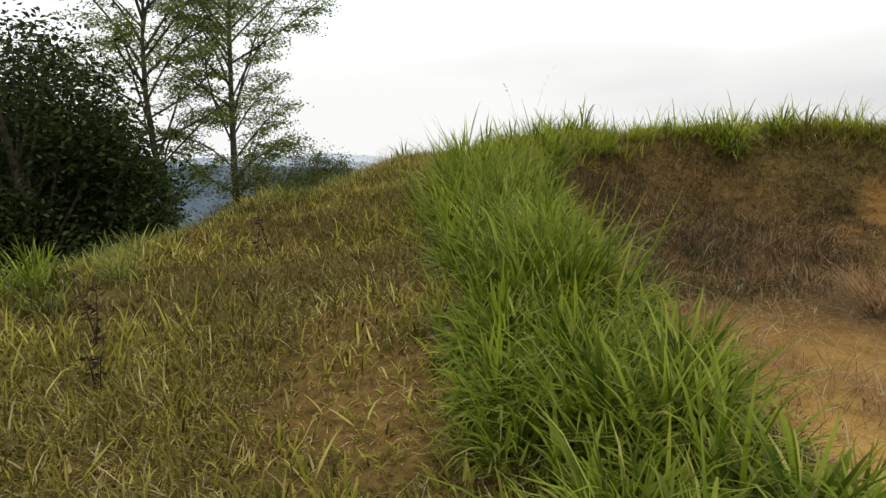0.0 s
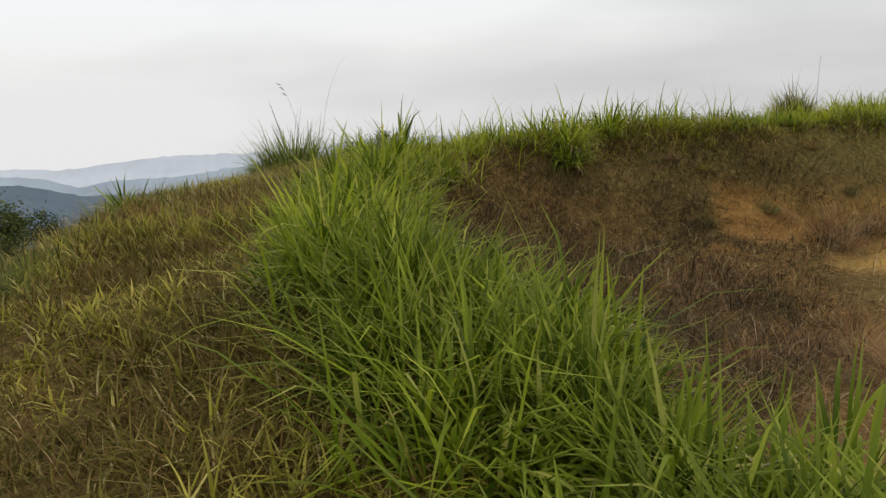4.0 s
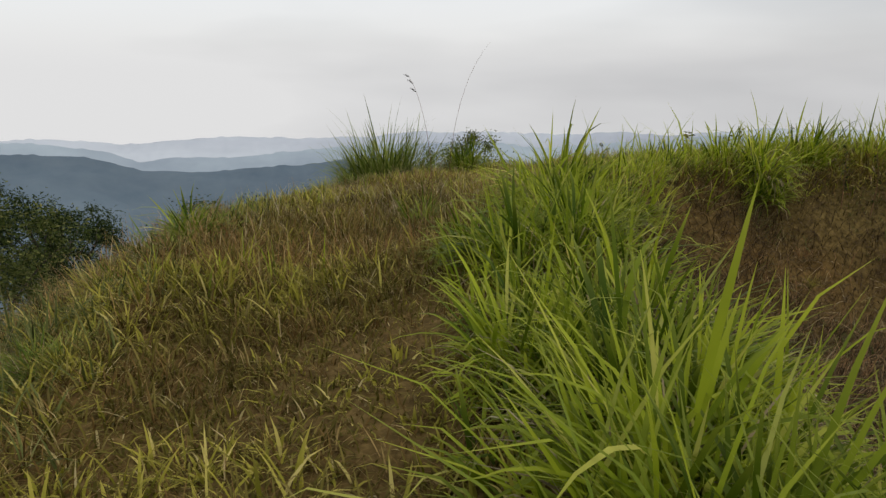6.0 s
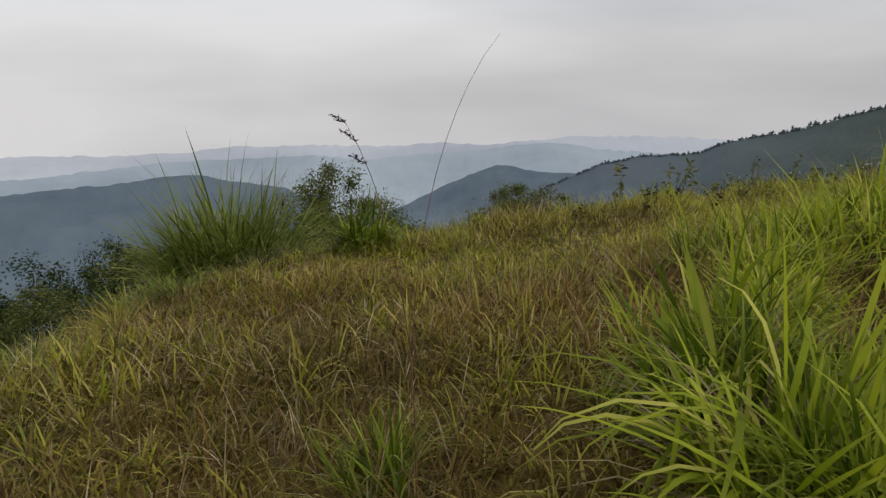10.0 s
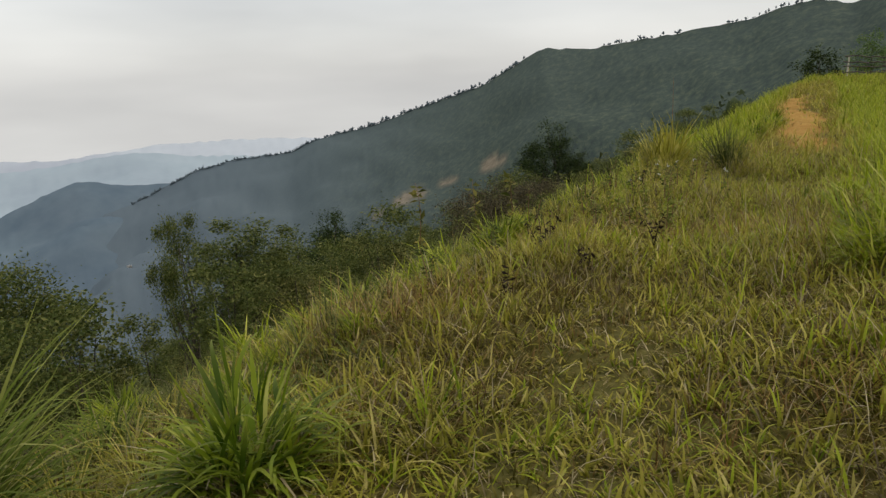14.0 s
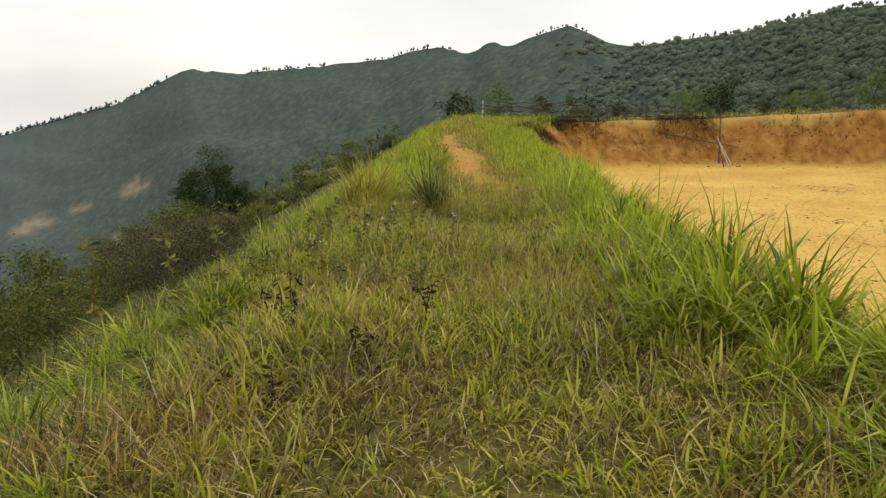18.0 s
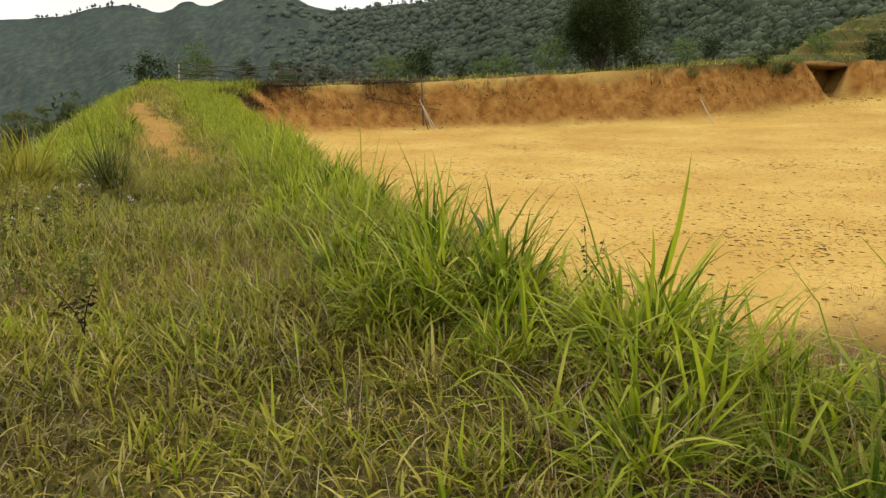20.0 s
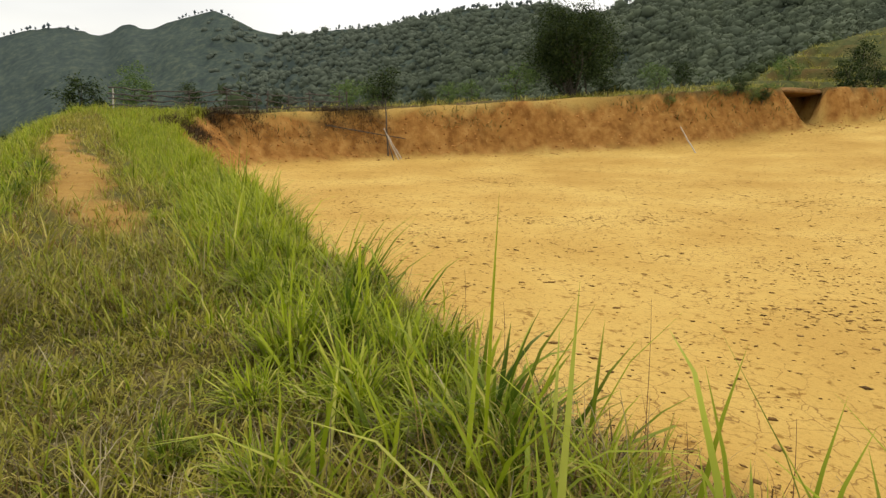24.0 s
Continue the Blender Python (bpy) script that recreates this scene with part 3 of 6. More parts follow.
MAIN = [(60, -15.5), (10, -15.0), (-12, -14.0), (-24, -12.4), (-32, -10.8), (-38, -9.0), (-42, -7.7), (-44.5, -6.6), (-46.8, -5.5), (-50, -4.75), (-53.6, -4.55), (-56, -3.5), (-57.7, -3.15), (-60, -2.75), (-64.3, -1.25), (-69.4, 0.4), (-72, 1.9), (-73.9, 2.9), (-77.3, 2.75), (-80.7, 3.25),
        (-85.1, 3.9), (-88.6, 4.3), (-91, 5.2), (-93, 5.45), (-95.2, 5.05), (-96.7, 6.0), (-98.2, 5.7), (-100.5, 6.7), (-102.8, 7.4), (-104.5, 6.65), (-106.5, 5.9), (-108.8, 6.0), (-112, 6.5),
        (-114.7, 6.75), (-118, 7.5), (-122.5, 8.4), (-128, 8.7), (-129.6, 8.0), (-131.4, 8.1), (-135, 9.2), (-140, 10), (-150, 11), (-170, 10), (-200, 7), (-240, 2), (-270, -2), (-285, -5)]
MAIN_D = [(60, 2050), (-34, 2050), (-42, 1950), (-60, 1500), (-74, 1150), (-103, 850), (-118, 600), (-130, 420), (-150, 330), (-200, 300), (-285, 500)]
MAIN_F = [(60, -560), (-34, -540), (-42, -480), (-60, -400), (-74, -300), (-95, -170), (-110, -70), (-122, -26), (-135, -10), (-160, 2), (-285, -20)]
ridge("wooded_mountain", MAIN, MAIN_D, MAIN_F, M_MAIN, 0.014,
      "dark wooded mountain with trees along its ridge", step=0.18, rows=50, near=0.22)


# ---- grass ----
rng = np.random.default_rng(7)


def blade_arrays(x, y, z, yaw, length, width, lean, bend, segs):
    """Strips that rise from their roots, lean and arch over; returns corners, faces, tips and the place along each blade."""
    n = len(x)
    s = np.linspace(0, 1, segs + 1)
    ang = lean[:, None] + bend[:, None] * s[None] ** 1.4
    ds = length[:, None] / segs
    r = np.concatenate([np.zeros((n, 1)), np.cumsum(np.sin((ang[:, 1:] + ang[:, :-1]) / 2) * ds, 1)], 1)
    h = np.concatenate([np.zeros((n, 1)), np.cumsum(np.cos((ang[:, 1:] + ang[:, :-1]) / 2) * ds, 1)], 1)
    cx, cy = np.cos(yaw)[:, None], np.sin(yaw)[:, None]
    px, py, pz = x[:, None] + r * cx, y[:, None] + r * cy, z[:, None] + h
    w = width[:, None] * 0.5 * (np.minimum(1.0, 0.55 + 1.6 * s) * (1 - s ** 2.2))[None]
    left = np.stack([px - cy * w, py + cx * w, pz], -1)
    right = np.stack([px + cy * w, py - cx * w, pz], -1)
    pairs = np.stack([left[:, :segs], right[:, :segs]], 2).reshape(n, 2 * segs, 3)
    tip = np.stack([px[:, -1], py[:, -1], pz[:, -1]], -1)[:, None]
    v = np.concatenate([pairs, tip], 1)
    per = 2 * segs + 1
    base = (np.arange(n) * per)[:, None]
    k = np.arange(segs - 1) * 2
    quads = (base[:, :, None] + np.stack([k, k + 1, k + 3, k + 2], 1)[None]).reshape(-1, 4) if segs > 1 else np.zeros((0, 4), int)
    tris = base + np.array([[2 * segs - 2, 2 * segs - 1, 2 * segs]])
    along = np.tile(np.concatenate([np.repeat(s[:-1], 2), [1.0]]), n)
    return v.reshape(-1, 3), quads, tris, along


def blade_mesh(name, *args):
    v, q, t, a = blade_arrays(*args)
    return raw_mesh(name, v, q, along=a, tris=t, smooth_shade=False)


WAY = [(0.0, -3.0), (-0.4, 2.0), (-0.95, 5.0), (-0.95, 9.0), (0.0, 12.5), (0.6, 15.5), (2.3, 18.0), (5.0, 17.3), (8.0, 16.7), (20.0, 16.0), (34.0, 15.3), (46.0, 14.4)]


def way_distance(x, y):
    best = np.full(x.shape, 1e18)
    for p, q in zip(WAY, WAY[1:]):
        ex, ey = q[0] - p[0], q[1] - p[1]
        t = np.clip(((x - p[0]) * ex + (y - p[1]) * ey) / (ex * ex + ey * ey), 0, 1)
        best = np.minimum(best, (x - p[0] - t * ex) ** 2 + (y - p[1] - t * ey) ** 2)
    return np.sqrt(best)


def scatter(n, x0, x1, y0, y1, keep):
    """Random places in a rectangle, kept by a chance given for each."""
    x, y = rng.uniform(x0, x1, n), rng.uniform(y0, y1, n)
    k = rng.random(n) < keep(x, y)
    return x[k], y[k]


def turf_share(x, y):
    """How much short turf grows at a place: none in the pond, less on the trodden way."""
    di, _ = edge_field(x, y, CREST)
    db, _ = edge_field(x, y, BROW)
    k = smooth(0.5, 0.0, di) * smooth(-3.5, -0.5, db)
    worn = smooth(0.1, 0.9, vnoise(x, y, 1.7, 31) + 0.6 * vnoise(x, y, 0.6, 32))
    bald = np.exp(-((y - (16.5 - 0.05 * (x - 10)) + 0.5 * vnoise(x, y, 3.0, 33)) / 0.75) ** 2) * smooth(18.5, 21.5, x) * smooth(40, 36, x)
    trod = smooth(1.2, 0.5, np.hypot((x + 0.15) / 0.7, (y - 3.9) / 1.6) + 0.5 * (vnoise(x, y, 1.7, 31) + 0.6 * vnoise(x, y, 0.6, 32)))
    return k * (1 - 0.22 * worn) * (1 - 0.95 * bald) * (1 - 0.35 * trod)


def greenness(x, y):
    """From parched (0) at the walk's start to green (1) along the second side."""
    g = 0.16 + 0.40 * smooth(15.2, 19.6, y + 0.35 * x) + 0.42 * vnoise(x, y, 1.3, 51) + 0.22 * vnoise(x, y, 0.5, 52)
    return np.clip(g + 0.14 * smooth(4.0, 7.0, x) + 0.28 * smooth(6.0, 9.5, x) + 0.25 * smooth(-1.5, 0.5, -edge_field(x, y, BROW)[0]), 0.03, 0.97)


def turf(name, mat, n, per, box, keep, size, width, flatten, label, segs=3, radius=0.05, low=0.35):
    """Tufts of short blades that fan out from common roots."""
    tx, ty = scatter(n, *box, keep)
    tall = np.clip(1.0 + 0.45 * vnoise(tx, ty, 0.8, 61) + 0.25 * vnoise(tx, ty, 2.2, 62), 0.4, 1.7) * rng.uniform(0.65, 1.3, len(tx))
    k = len(tx) * per
    t = np.repeat(np.arange(len(tx)), per)
    yaw = rng.uniform(0, 2 * np.pi, k)
    x, y = tx[t] + radius * rng.random(k) * np.cos(yaw), ty[t] + radius * rng.random(k) * np.sin(yaw)
    ln = rng.uniform(*size, k) * tall[t]
    lean = np.minimum(np.abs(rng.normal(low, 0.3, k)) + flatten * rng.random(k) ** 2, 1.5)
    me = blade_mesh(name, x, y, ground(x, y) - 0.015, yaw + rng.normal(0, 0.5, k), ln, rng.uniform(*width, k), lean, rng.uniform(0.2, 1.6, k), segs)
    return put(name, me, mat, label=label, category="grass", kind="stuff")


def near_way(x, y, r=2.8):
    return 1 / (1 + (way_distance(x, y) / r) ** 3)


NEAR = (-5.5, 16.0, -1.0, 22.5)
def parched(x, y):
    """Paler and more trodden where the walk starts, darker and browner further on."""
    return smooth(7.2, 4.6, y + 0.6 * vnoise(x, y, 1.5, 55))


turf("olive_start_grass", M_OLIVE, 60000, 6, (-5.5, 2.0, -1.0, 7.5), lambda x, y: turf_share(x, y) * near_way(x, y) * parched(x, y) * smooth(-0.6, 0.5, vnoise(x, y, 1.2, 56)) * 0.6, (0.06, 0.16), (0.006, 0.012), 1.8, "short olive grass where the walk begins", segs=2, radius=0.08, low=0.6)
turf("matted_grass", M_FADED, 150000, 5, NEAR, lambda x, y: turf_share(x, y) * near_way(x, y, 2.4) * (1 - 0.45 * greenness(x, y)), (0.07, 0.17), (0.007, 0.014), 1.6, "short matted olive brown grass covering the bank top", segs=2, radius=0.08, low=0.55)
turf("faded_grass", M_FADED, 56000, 7, NEAR, lambda x, y: turf_share(x, y) * near_way(x, y) * (1 - 0.65 * greenness(x, y)), (0.10, 0.24), (0.008, 0.015), 1.2, "faded olive grass covering the bank top", segs=3, radius=0.07, low=0.4)
turf("dry_grass", M_DRY, 52000, 8, NEAR, lambda x, y: turf_share(x, y) * near_way(x, y) * (1 - 0.8 * greenness(x, y)) * (1 - 0.8 * parched(x, y)), (0.09, 0.25), (0.005, 0.011), 1.2, "short parched brown grass on the bank top", segs=2, radius=0.08, low=0.45)
turf("straw_litter", M_DRY, 75000, 3, NEAR, lambda x, y: turf_share(x, y) * near_way(x, y) * (1 - 0.6 * parched(x, y)), (0.08, 0.26), (0.004, 0.008), 4.0, "dead straw lying flat between the grass", segs=2, radius=0.15, low=0.8)
turf("trodden_straw", M_THATCH, 62000, 3, (-4.0, 3.0, -1.0, 7.5), lambda x, y: turf_share(x, y) * near_way(x, y) * parched(x, y) * 0.8, (0.07, 0.24), (0.004, 0.008), 4.0, "pale trodden straw where the walk begins", segs=2, radius=0.15, low=1.0)
turf("yellow_green_grass", M_OLIVE, 82000, 7, NEAR, lambda x, y: turf_share(x, y) * near_way(x, y) * greenness(x, y), (0.10, 0.28), (0.010, 0.021), 1.2, "short yellow green grass on the bank top", segs=3, radius=0.07, low=0.4)
turf("green_sprigs", M_GREEN, 30000, 6, NEAR, lambda x, y: turf_share(x, y) * near_way(x, y) * greenness(x, y) ** 2 * smooth(12.0, 15.0, y), (0.14, 0.34), (0.009, 0.017), 0.9, "fresh green sprigs among the turf", low=0.4)
turf("russet_stems", M_RUSSET, 80000, 6, NEAR, lambda x, y: turf_share(x, y) * near_way(x, y) * smooth(11.0, 15.5, y + 0.2 * x) * smooth(0.0, 0.7, vnoise(x, y, 1.5, 53) + 0.5 * vnoise(x, y, 0.5, 54) + 0.3) * smooth(10.5, 7.5, x), (0.16, 0.42), (0.003, 0.006), 1.2, "thin russet grass stems standing in dry patches", segs=3, radius=0.09, low=0.4)
turf("pale_straw", M_THATCH, 80000, 3, NEAR, lambda x, y: turf_share(x, y) * near_way(x, y) * smooth(13.0, 18.0, y + 0.25 * x), (0.14, 0.38), (0.004, 0.009), 2.2, "pale dead straw bent over between the grass", segs=3, radius=0.12, low=0.5)
turf("low_leaves", M_OLIVE, 70000, 5, NEAR, lambda x, y: turf_share(x, y) * near_way(x, y) * greenness(x, y), (0.06, 0.15), (0.012, 0.020), 1.6, "low broad grass leaves in the turf", segs=3, radius=0.07, low=0.6)
turf("far_bank_grass", M_OLIVE, 19000, 5, (15.0, 52.0, 8.0, 22.0), lambda x, y: turf_share(x, y) * 0.8, (0.18, 0.42), (0.012, 0.024), 0.6, "yellow green grass along the far stretch of the bank")
turf("far_green_grass", M_GREEN, 15000, 6, (15.0, 52.0, 8.0, 22.0), lambda x, y: turf_share(x, y) * smooth(0.8, 1.6, way_distance(x, y) + 0.4 * vnoise(x, y, 1.5, 71)), (0.28, 0.62), (0.014, 0.028), 0.4, "bright green grass along the far stretch of the bank")
turf("far_dry_grass", M_RUSSET, 7000, 6, (15.0, 50.0, 9.0, 22.0), lambda x, y: turf_share(x, y) * 0.6 * (way_distance(x, y) < 1.3), (0.12, 0.28), (0.010, 0.018), 0.9, "dry grass along the far stretch of the bank")


def crest_share(x, y):
    """How thickly tall grass grows on the crest; the band is narrower along the first side."""
    d = edge_field(x, y, CREST)[0]
    return smooth(0.5, 0.05, d + 0.35 * smooth(9.0, 6.0, y) + 0.25 * smooth(4.5, 6.5, x)) * smooth(-1.0 - 0.3 * smooth(6, 9, x), -0.5 - 0.2 * smooth(6, 9, x), d + 0.2 * vnoise(x, y, 0.7, 73))


turf("lush_crest_grass", M_LUSH, 9000, 6, (-0.3, 4.0, -1.5, 11.0), lambda x, y: crest_share(x, y) * smooth(11.0, 6.5, y), (0.28, 0.66), (0.012, 0.026), 0.6, "lush green grass filling the crest of the bank", segs=3, radius=0.1)
turf("crest_grass", M_GREEN, 7500, 6, (-0.6, 21.0, 3.0, 17.5), lambda x, y: crest_share(x, y) * smooth(5.5, 9.5, y), (0.28, 0.72), (0.014, 0.030), 0.7, "green grass filling the crest of the bank", segs=3, radius=0.1)


# tussocks of tall arching grass, each one a thing of its own
def tussock_parts(name, blades, length, width, spreadr, mat, seed, thatch=0.35, stiff=0.5, segs=5):
    """Shoots set close together, each with leaves that part from it one above the other and arch over, and a skirt of dead leaves."""
    g = np.random.default_rng(seed)
    per = 5
    shoots = blades // per
    a, rr = g.uniform(0, 2 * np.pi, shoots), spreadr * np.sqrt(g.random(shoots))
    sl = length * g.uniform(0.6, 1.05, shoots) * (1.05 - 0.35 * rr / spreadr)
    tilt = 0.05 + np.abs(g.normal(0.0, 0.10, shoots)) + (0.75 - 0.55 * stiff) * rr / spreadr
    way = a + g.normal(0, 0.5, shoots)
    t = np.repeat(np.arange(shoots), per)
    k = np.tile(np.arange(per), shoots)
    n = len(t)
    up = sl[t] * (0.02 + 0.085 * k) * g.uniform(0.6, 1.4, n)
    x = rr[t] * np.cos(a[t]) + np.sin(tilt[t]) * up * np.cos(way[t])
    y = rr[t] * np.sin(a[t]) + np.sin(tilt[t]) * up * np.sin(way[t])
    z = -0.04 + np.cos(tilt[t]) * up
    top = k == per - 1
    yaw = np.where(top, way[t], way[t] + g.normal(0, 1.1, n))
    lean = tilt[t] + np.where(top, g.uniform(0.0, 0.2, n), g.uniform(0.08, 0.55, n))
    bend = np.where(top, g.uniform(0.0, 0.7, n), g.uniform(0.5, 2.5, n) * (1.25 - 0.8 * stiff))
    ln = sl[t] * np.where(top, g.uniform(0.38, 0.66, n), g.uniform(0.5, 0.95, n) * (1 - 0.06 * k))
    green = blade_mesh(name + "_green", x, y, z, yaw, ln, width * g.uniform(0.6, 1.15, n), lean, bend, segs)
    m = int(blades * thatch * 1.6)
    a, rr = g.uniform(0, 2 * np.pi, m), spreadr * np.sqrt(g.random(m))
    dead = blade_mesh(name + "_dead", rr * np.cos(a), rr * np.sin(a), np.full(m, -0.04), a + g.normal(0, 0.6, m), length * g.uniform(0.25, 0.65, m), width * g.uniform(0.3, 0.65, m),
                      g.uniform(0.3, 1.0, m), g.uniform(0.6, 2.2, m), 3)
    green.materials.append(mat)
    dead.materials.append(M_THATCH)
    return green, dead


def tussock(meshes, x, y, turn, scale, tall, label, group, name="grass_tussock", sink=0.0):
    root = new(name)
    root.matrix_world = Matrix.LocRotScale((x, y, gz(x, y) - sink), Euler((0.22 * math.sin(5 * turn), 0.22 * math.cos(7 * turn), turn)), (scale, scale, scale * tall))
    tagged(root, label, "grass tussock", group)
    for part_name, me in zip(("foliage", "thatch"), meshes):
        ob = new(part_name, me)
        ob.parent = root
    return root


KINDS = [tussock_parts("tussock_a", 260, 1.0, 0.026, 0.24, M_GREEN, 1, 0.25, 0.35), tussock_parts("tussock_b", 230, 0.95, 0.030, 0.25, M_LUSH, 2, 0.15, 0.4),
         tussock_parts("tussock_c", 280, 1.05, 0.022, 0.22, M_GREEN, 3, 0.3, 0.2), tussock_parts("tussock_d", 240, 1.0, 0.028, 0.27, M_GREEN, 4, 0.2, 0.5)]
FINE = [tussock_parts("tussock_e", 240, 0.8, 0.010, 0.16, M_OLIVE, 5, 0.4, 0.5), tussock_parts("tussock_f", 220, 0.7, 0.012, 0.18, M_DULL, 6, 0.3, 0.5)]
DULL = tussock_parts("tussock_g", 200, 0.95, 0.020, 0.24, M_CANE, 10, 0.3, 0.35)
REEDS = [tussock_parts("reed_a", 170, 1.1, 0.008, 0.16, M_REED, 8, 0.6, 0.75)]
TALL = [tussock_parts("tall_a", 560, 1.9, 0.024, 0.32, M_CANE, 9, 0.15, 0.66)]
SEDGE = tussock_parts("sedge_a", 200, 1.25, 0.011, 0.10, M_DULL, 13, 0.4, 1.0)
PLUME = tussock_parts("plume_a", 190, 1.15, 0.022, 0.22, M_OLIVE, 14, 0.3, 0.85)
UPRIGHT = tussock_parts("upright_a", 90, 0.95, 0.016, 0.13, M_LUSH, 12, 0.3, 0.98)


def along_line(loop, start, end):
    """Even places along an open run of a line, with the outward direction."""
    out = []
    for p, q in zip(loop[start:end], loop[start + 1:end + 1]):
        ex, ey = q[0] - p[0], q[1] - p[1]
        ln = math.hypot(ex, ey)
        for k in range(int(ln / 0.27)):
            t = (k + 0.5) / int(ln / 0.27)
            out.append((p[0] + t * ex, p[1] + t * ey, -ey / ln, ex / ln))
    return out


rr = random.Random(3)
for (x, y, ox, oy) in along_line(CREST, 1, 12):
    if y < -1.5:
        continue
    for row in (0.0, 0.42, 0.8, 1.3):
        second = smooth(4.0, 8.0, np.array(x)) * 1.0
        if rr.random() < (0.75, 0.8 - 0.15 * second, 0.3, 0.05 * second)[(0.0, 0.42, 0.8, 1.3).index(row)]:
            o = row + rr.uniform(-0.2, 0.2) - 0.05 + (0.15 if y < 4 else 0.0) + (0.22 if x > 5 else 0.0)
            px, py = x + ox * o + rr.uniform(-0.15, 0.15), y + oy * o + rr.uniform(-0.15, 0.15)
            if math.dist((px, py), (7.4, 16.9)) < 0.5 or (5.3 < px < 8.0 and py > 14.35 and rr.random() < 0.75):
                continue
            grow = float(smooth(6.8, 8.4, np.array(y)) * smooth(14.0, 12.0, np.array(y)))
            sc = rr.uniform(0.5, 0.8) * (0.88 + 0.40 * grow - 0.10 * second) * (0.75 if row > 1.0 else 1.0)
            lush = 1.0 if y < 5.0 else 0.75 if y < 13.0 else 0.3
            kind = KINDS[1] if rr.random() < lush else KINDS[rr.choice((0, 2, 3))]
            tussock(kind, px, py, rr.uniform(0, 6.28), sc, rr.uniform(0.8, 1.1), "tall green arching grass tussock on the crest of the bank", "grass along the crest")

# tussocks standing alone, and those beyond the brow
LONE = [(-2.95, 4.9, DULL, 0.55, 0.9), (-3.3, 5.4, KINDS[1], 0.65, 1.0), (-2.8, 5.8, DULL, 0.5, 0.9), (-3.7, 6.1, KINDS[1], 0.7, 1.0), (-3.1, 6.8, DULL, 0.5, 0.9), (-3.6, 5.0, KINDS[0], 0.6, 1.0), (-4.0, 5.5, KINDS[1], 0.7, 1.0),
        (-0.95, 15.1, KINDS[1], 0.85, 0.85), (-0.6, 15.4, DULL, 0.7, 0.9), (-1.2, 14.7, DULL, 0.85, 0.8), (3.5, 18.85, KINDS[1], 0.95, 0.85), (3.3, 18.7, KINDS[1], 0.75, 0.8), (3.75, 19.1, FINE[1], 0.8, 0.8),
        (1.25, 14.55, UPRIGHT, 0.85, 1.0), (1.38, 14.75, UPRIGHT, 0.7, 0.9), (1.12, 14.4, FINE[1], 0.6, 0.8), (5.2, 19.9, KINDS[3], 0.5, 0.7), (5.9, 20.1, KINDS[1], 0.5, 0.7), (7.8, 19.8, KINDS[1], 0.5, 0.75), (8.4, 19.5, KINDS[3], 0.5, 0.8),
        (7.2, 19.5, KINDS[0], 0.45, 0.8), (4.4, 19.5, KINDS[0], 0.5, 0.8), (2.0, 19.3, DULL, 0.6, 0.8), (1.1, 18.6, DULL, 0.6, 0.8), (0.3, 17.6, DULL, 0.6, 0.8), (-0.2, 16.7, DULL, 0.55, 0.8),
        (15.4, 18.55, PLUME, 1.35, 1.15), (15.75, 18.45, PLUME, 1.2, 1.1), (15.1, 18.5, PLUME, 1.0, 1.0), (13.5, 18.6, FINE[0], 1.0, 1.0), (14.3, 18.3, FINE[0], 0.95, 1.0), (14.2, 17.35, SEDGE, 1.2, 1.05), (14.4, 17.25, SEDGE, 0.95, 1.0), (14.1, 17.15, FINE[0], 1.1, 1.0), (12.6, 17.3, FINE[1], 0.8, 0.9), (13.1, 17.6, FINE[0], 0.85, 0.9), (12.2, 18.3, FINE[0], 0.8, 0.9), (11.6, 18.5, KINDS[3], 0.55, 0.8), (15.5, 18.1, FINE[0], 0.9, 0.9), (17.5, 17.9, KINDS[0], 0.7, 0.8), (21.5, 17.0, KINDS[1], 0.8, 0.8), (22.5, 16.9, KINDS[1], 0.9, 0.8), (24.0, 16.6, KINDS[0], 0.85, 0.8), (26.0, 16.5, KINDS[1], 0.9, 0.8), (11.0, 19.4, KINDS[0], 0.5, 0.8), (12.5, 19.3, FINE[1], 0.8, 0.8), (10.0, 16.0, KINDS[0], 0.6, 0.9), (8.3, 15.5, KINDS[2], 0.85, 0.85),
        (8.0, 15.9, KINDS[1], 0.7, 0.9), (5.95, 14.95, KINDS[0], 1.05, 1.05), (5.6, 15.2, KINDS[3], 0.85, 1.0), (7.15, 15.55, KINDS[0], 1.05, 0.9), (6.55, 15.45, KINDS[1], 0.8, 0.9), (7.4, 15.95, KINDS[2], 0.75, 0.8), (6.95, 16.0, KINDS[2], 0.7, 0.8), (7.0, 15.2, KINDS[1], 0.95, 1.0), (5.75, 14.7, KINDS[1], 0.9, 1.0), (6.8, 15.8, KINDS[3], 0.8, 0.85), (7.65, 15.4, KINDS[1], 0.95, 0.9), (2.0, 18.95, FINE[1], 0.6, 0.7), (5.6, 18.8, FINE[0], 0.55, 0.7), (9.3, 18.6, FINE[0], 0.6, 0.7),
        (-2.2, 10.4, DULL, 0.5, 0.7), (-2.5, 9.2, FINE[0], 0.6, 0.8), (-1.7, 12.2, FINE[0], 0.55, 0.8), (2.7, 20.0, DULL, 0.7, 0.9), (9.9, 15.0, KINDS[1], 0.8, 0.9), (2.1, 13.4, KINDS[2], 1.2, 1.0), (2.6, 14.0, KINDS[1], 1.1, 1.0)]
for x, y, kind, sc, tall in LONE:
    tussock(kind, x, y, rr.uniform(0, 6.28), sc, tall, "green grass tussock standing in the dry turf", "lone tussocks")
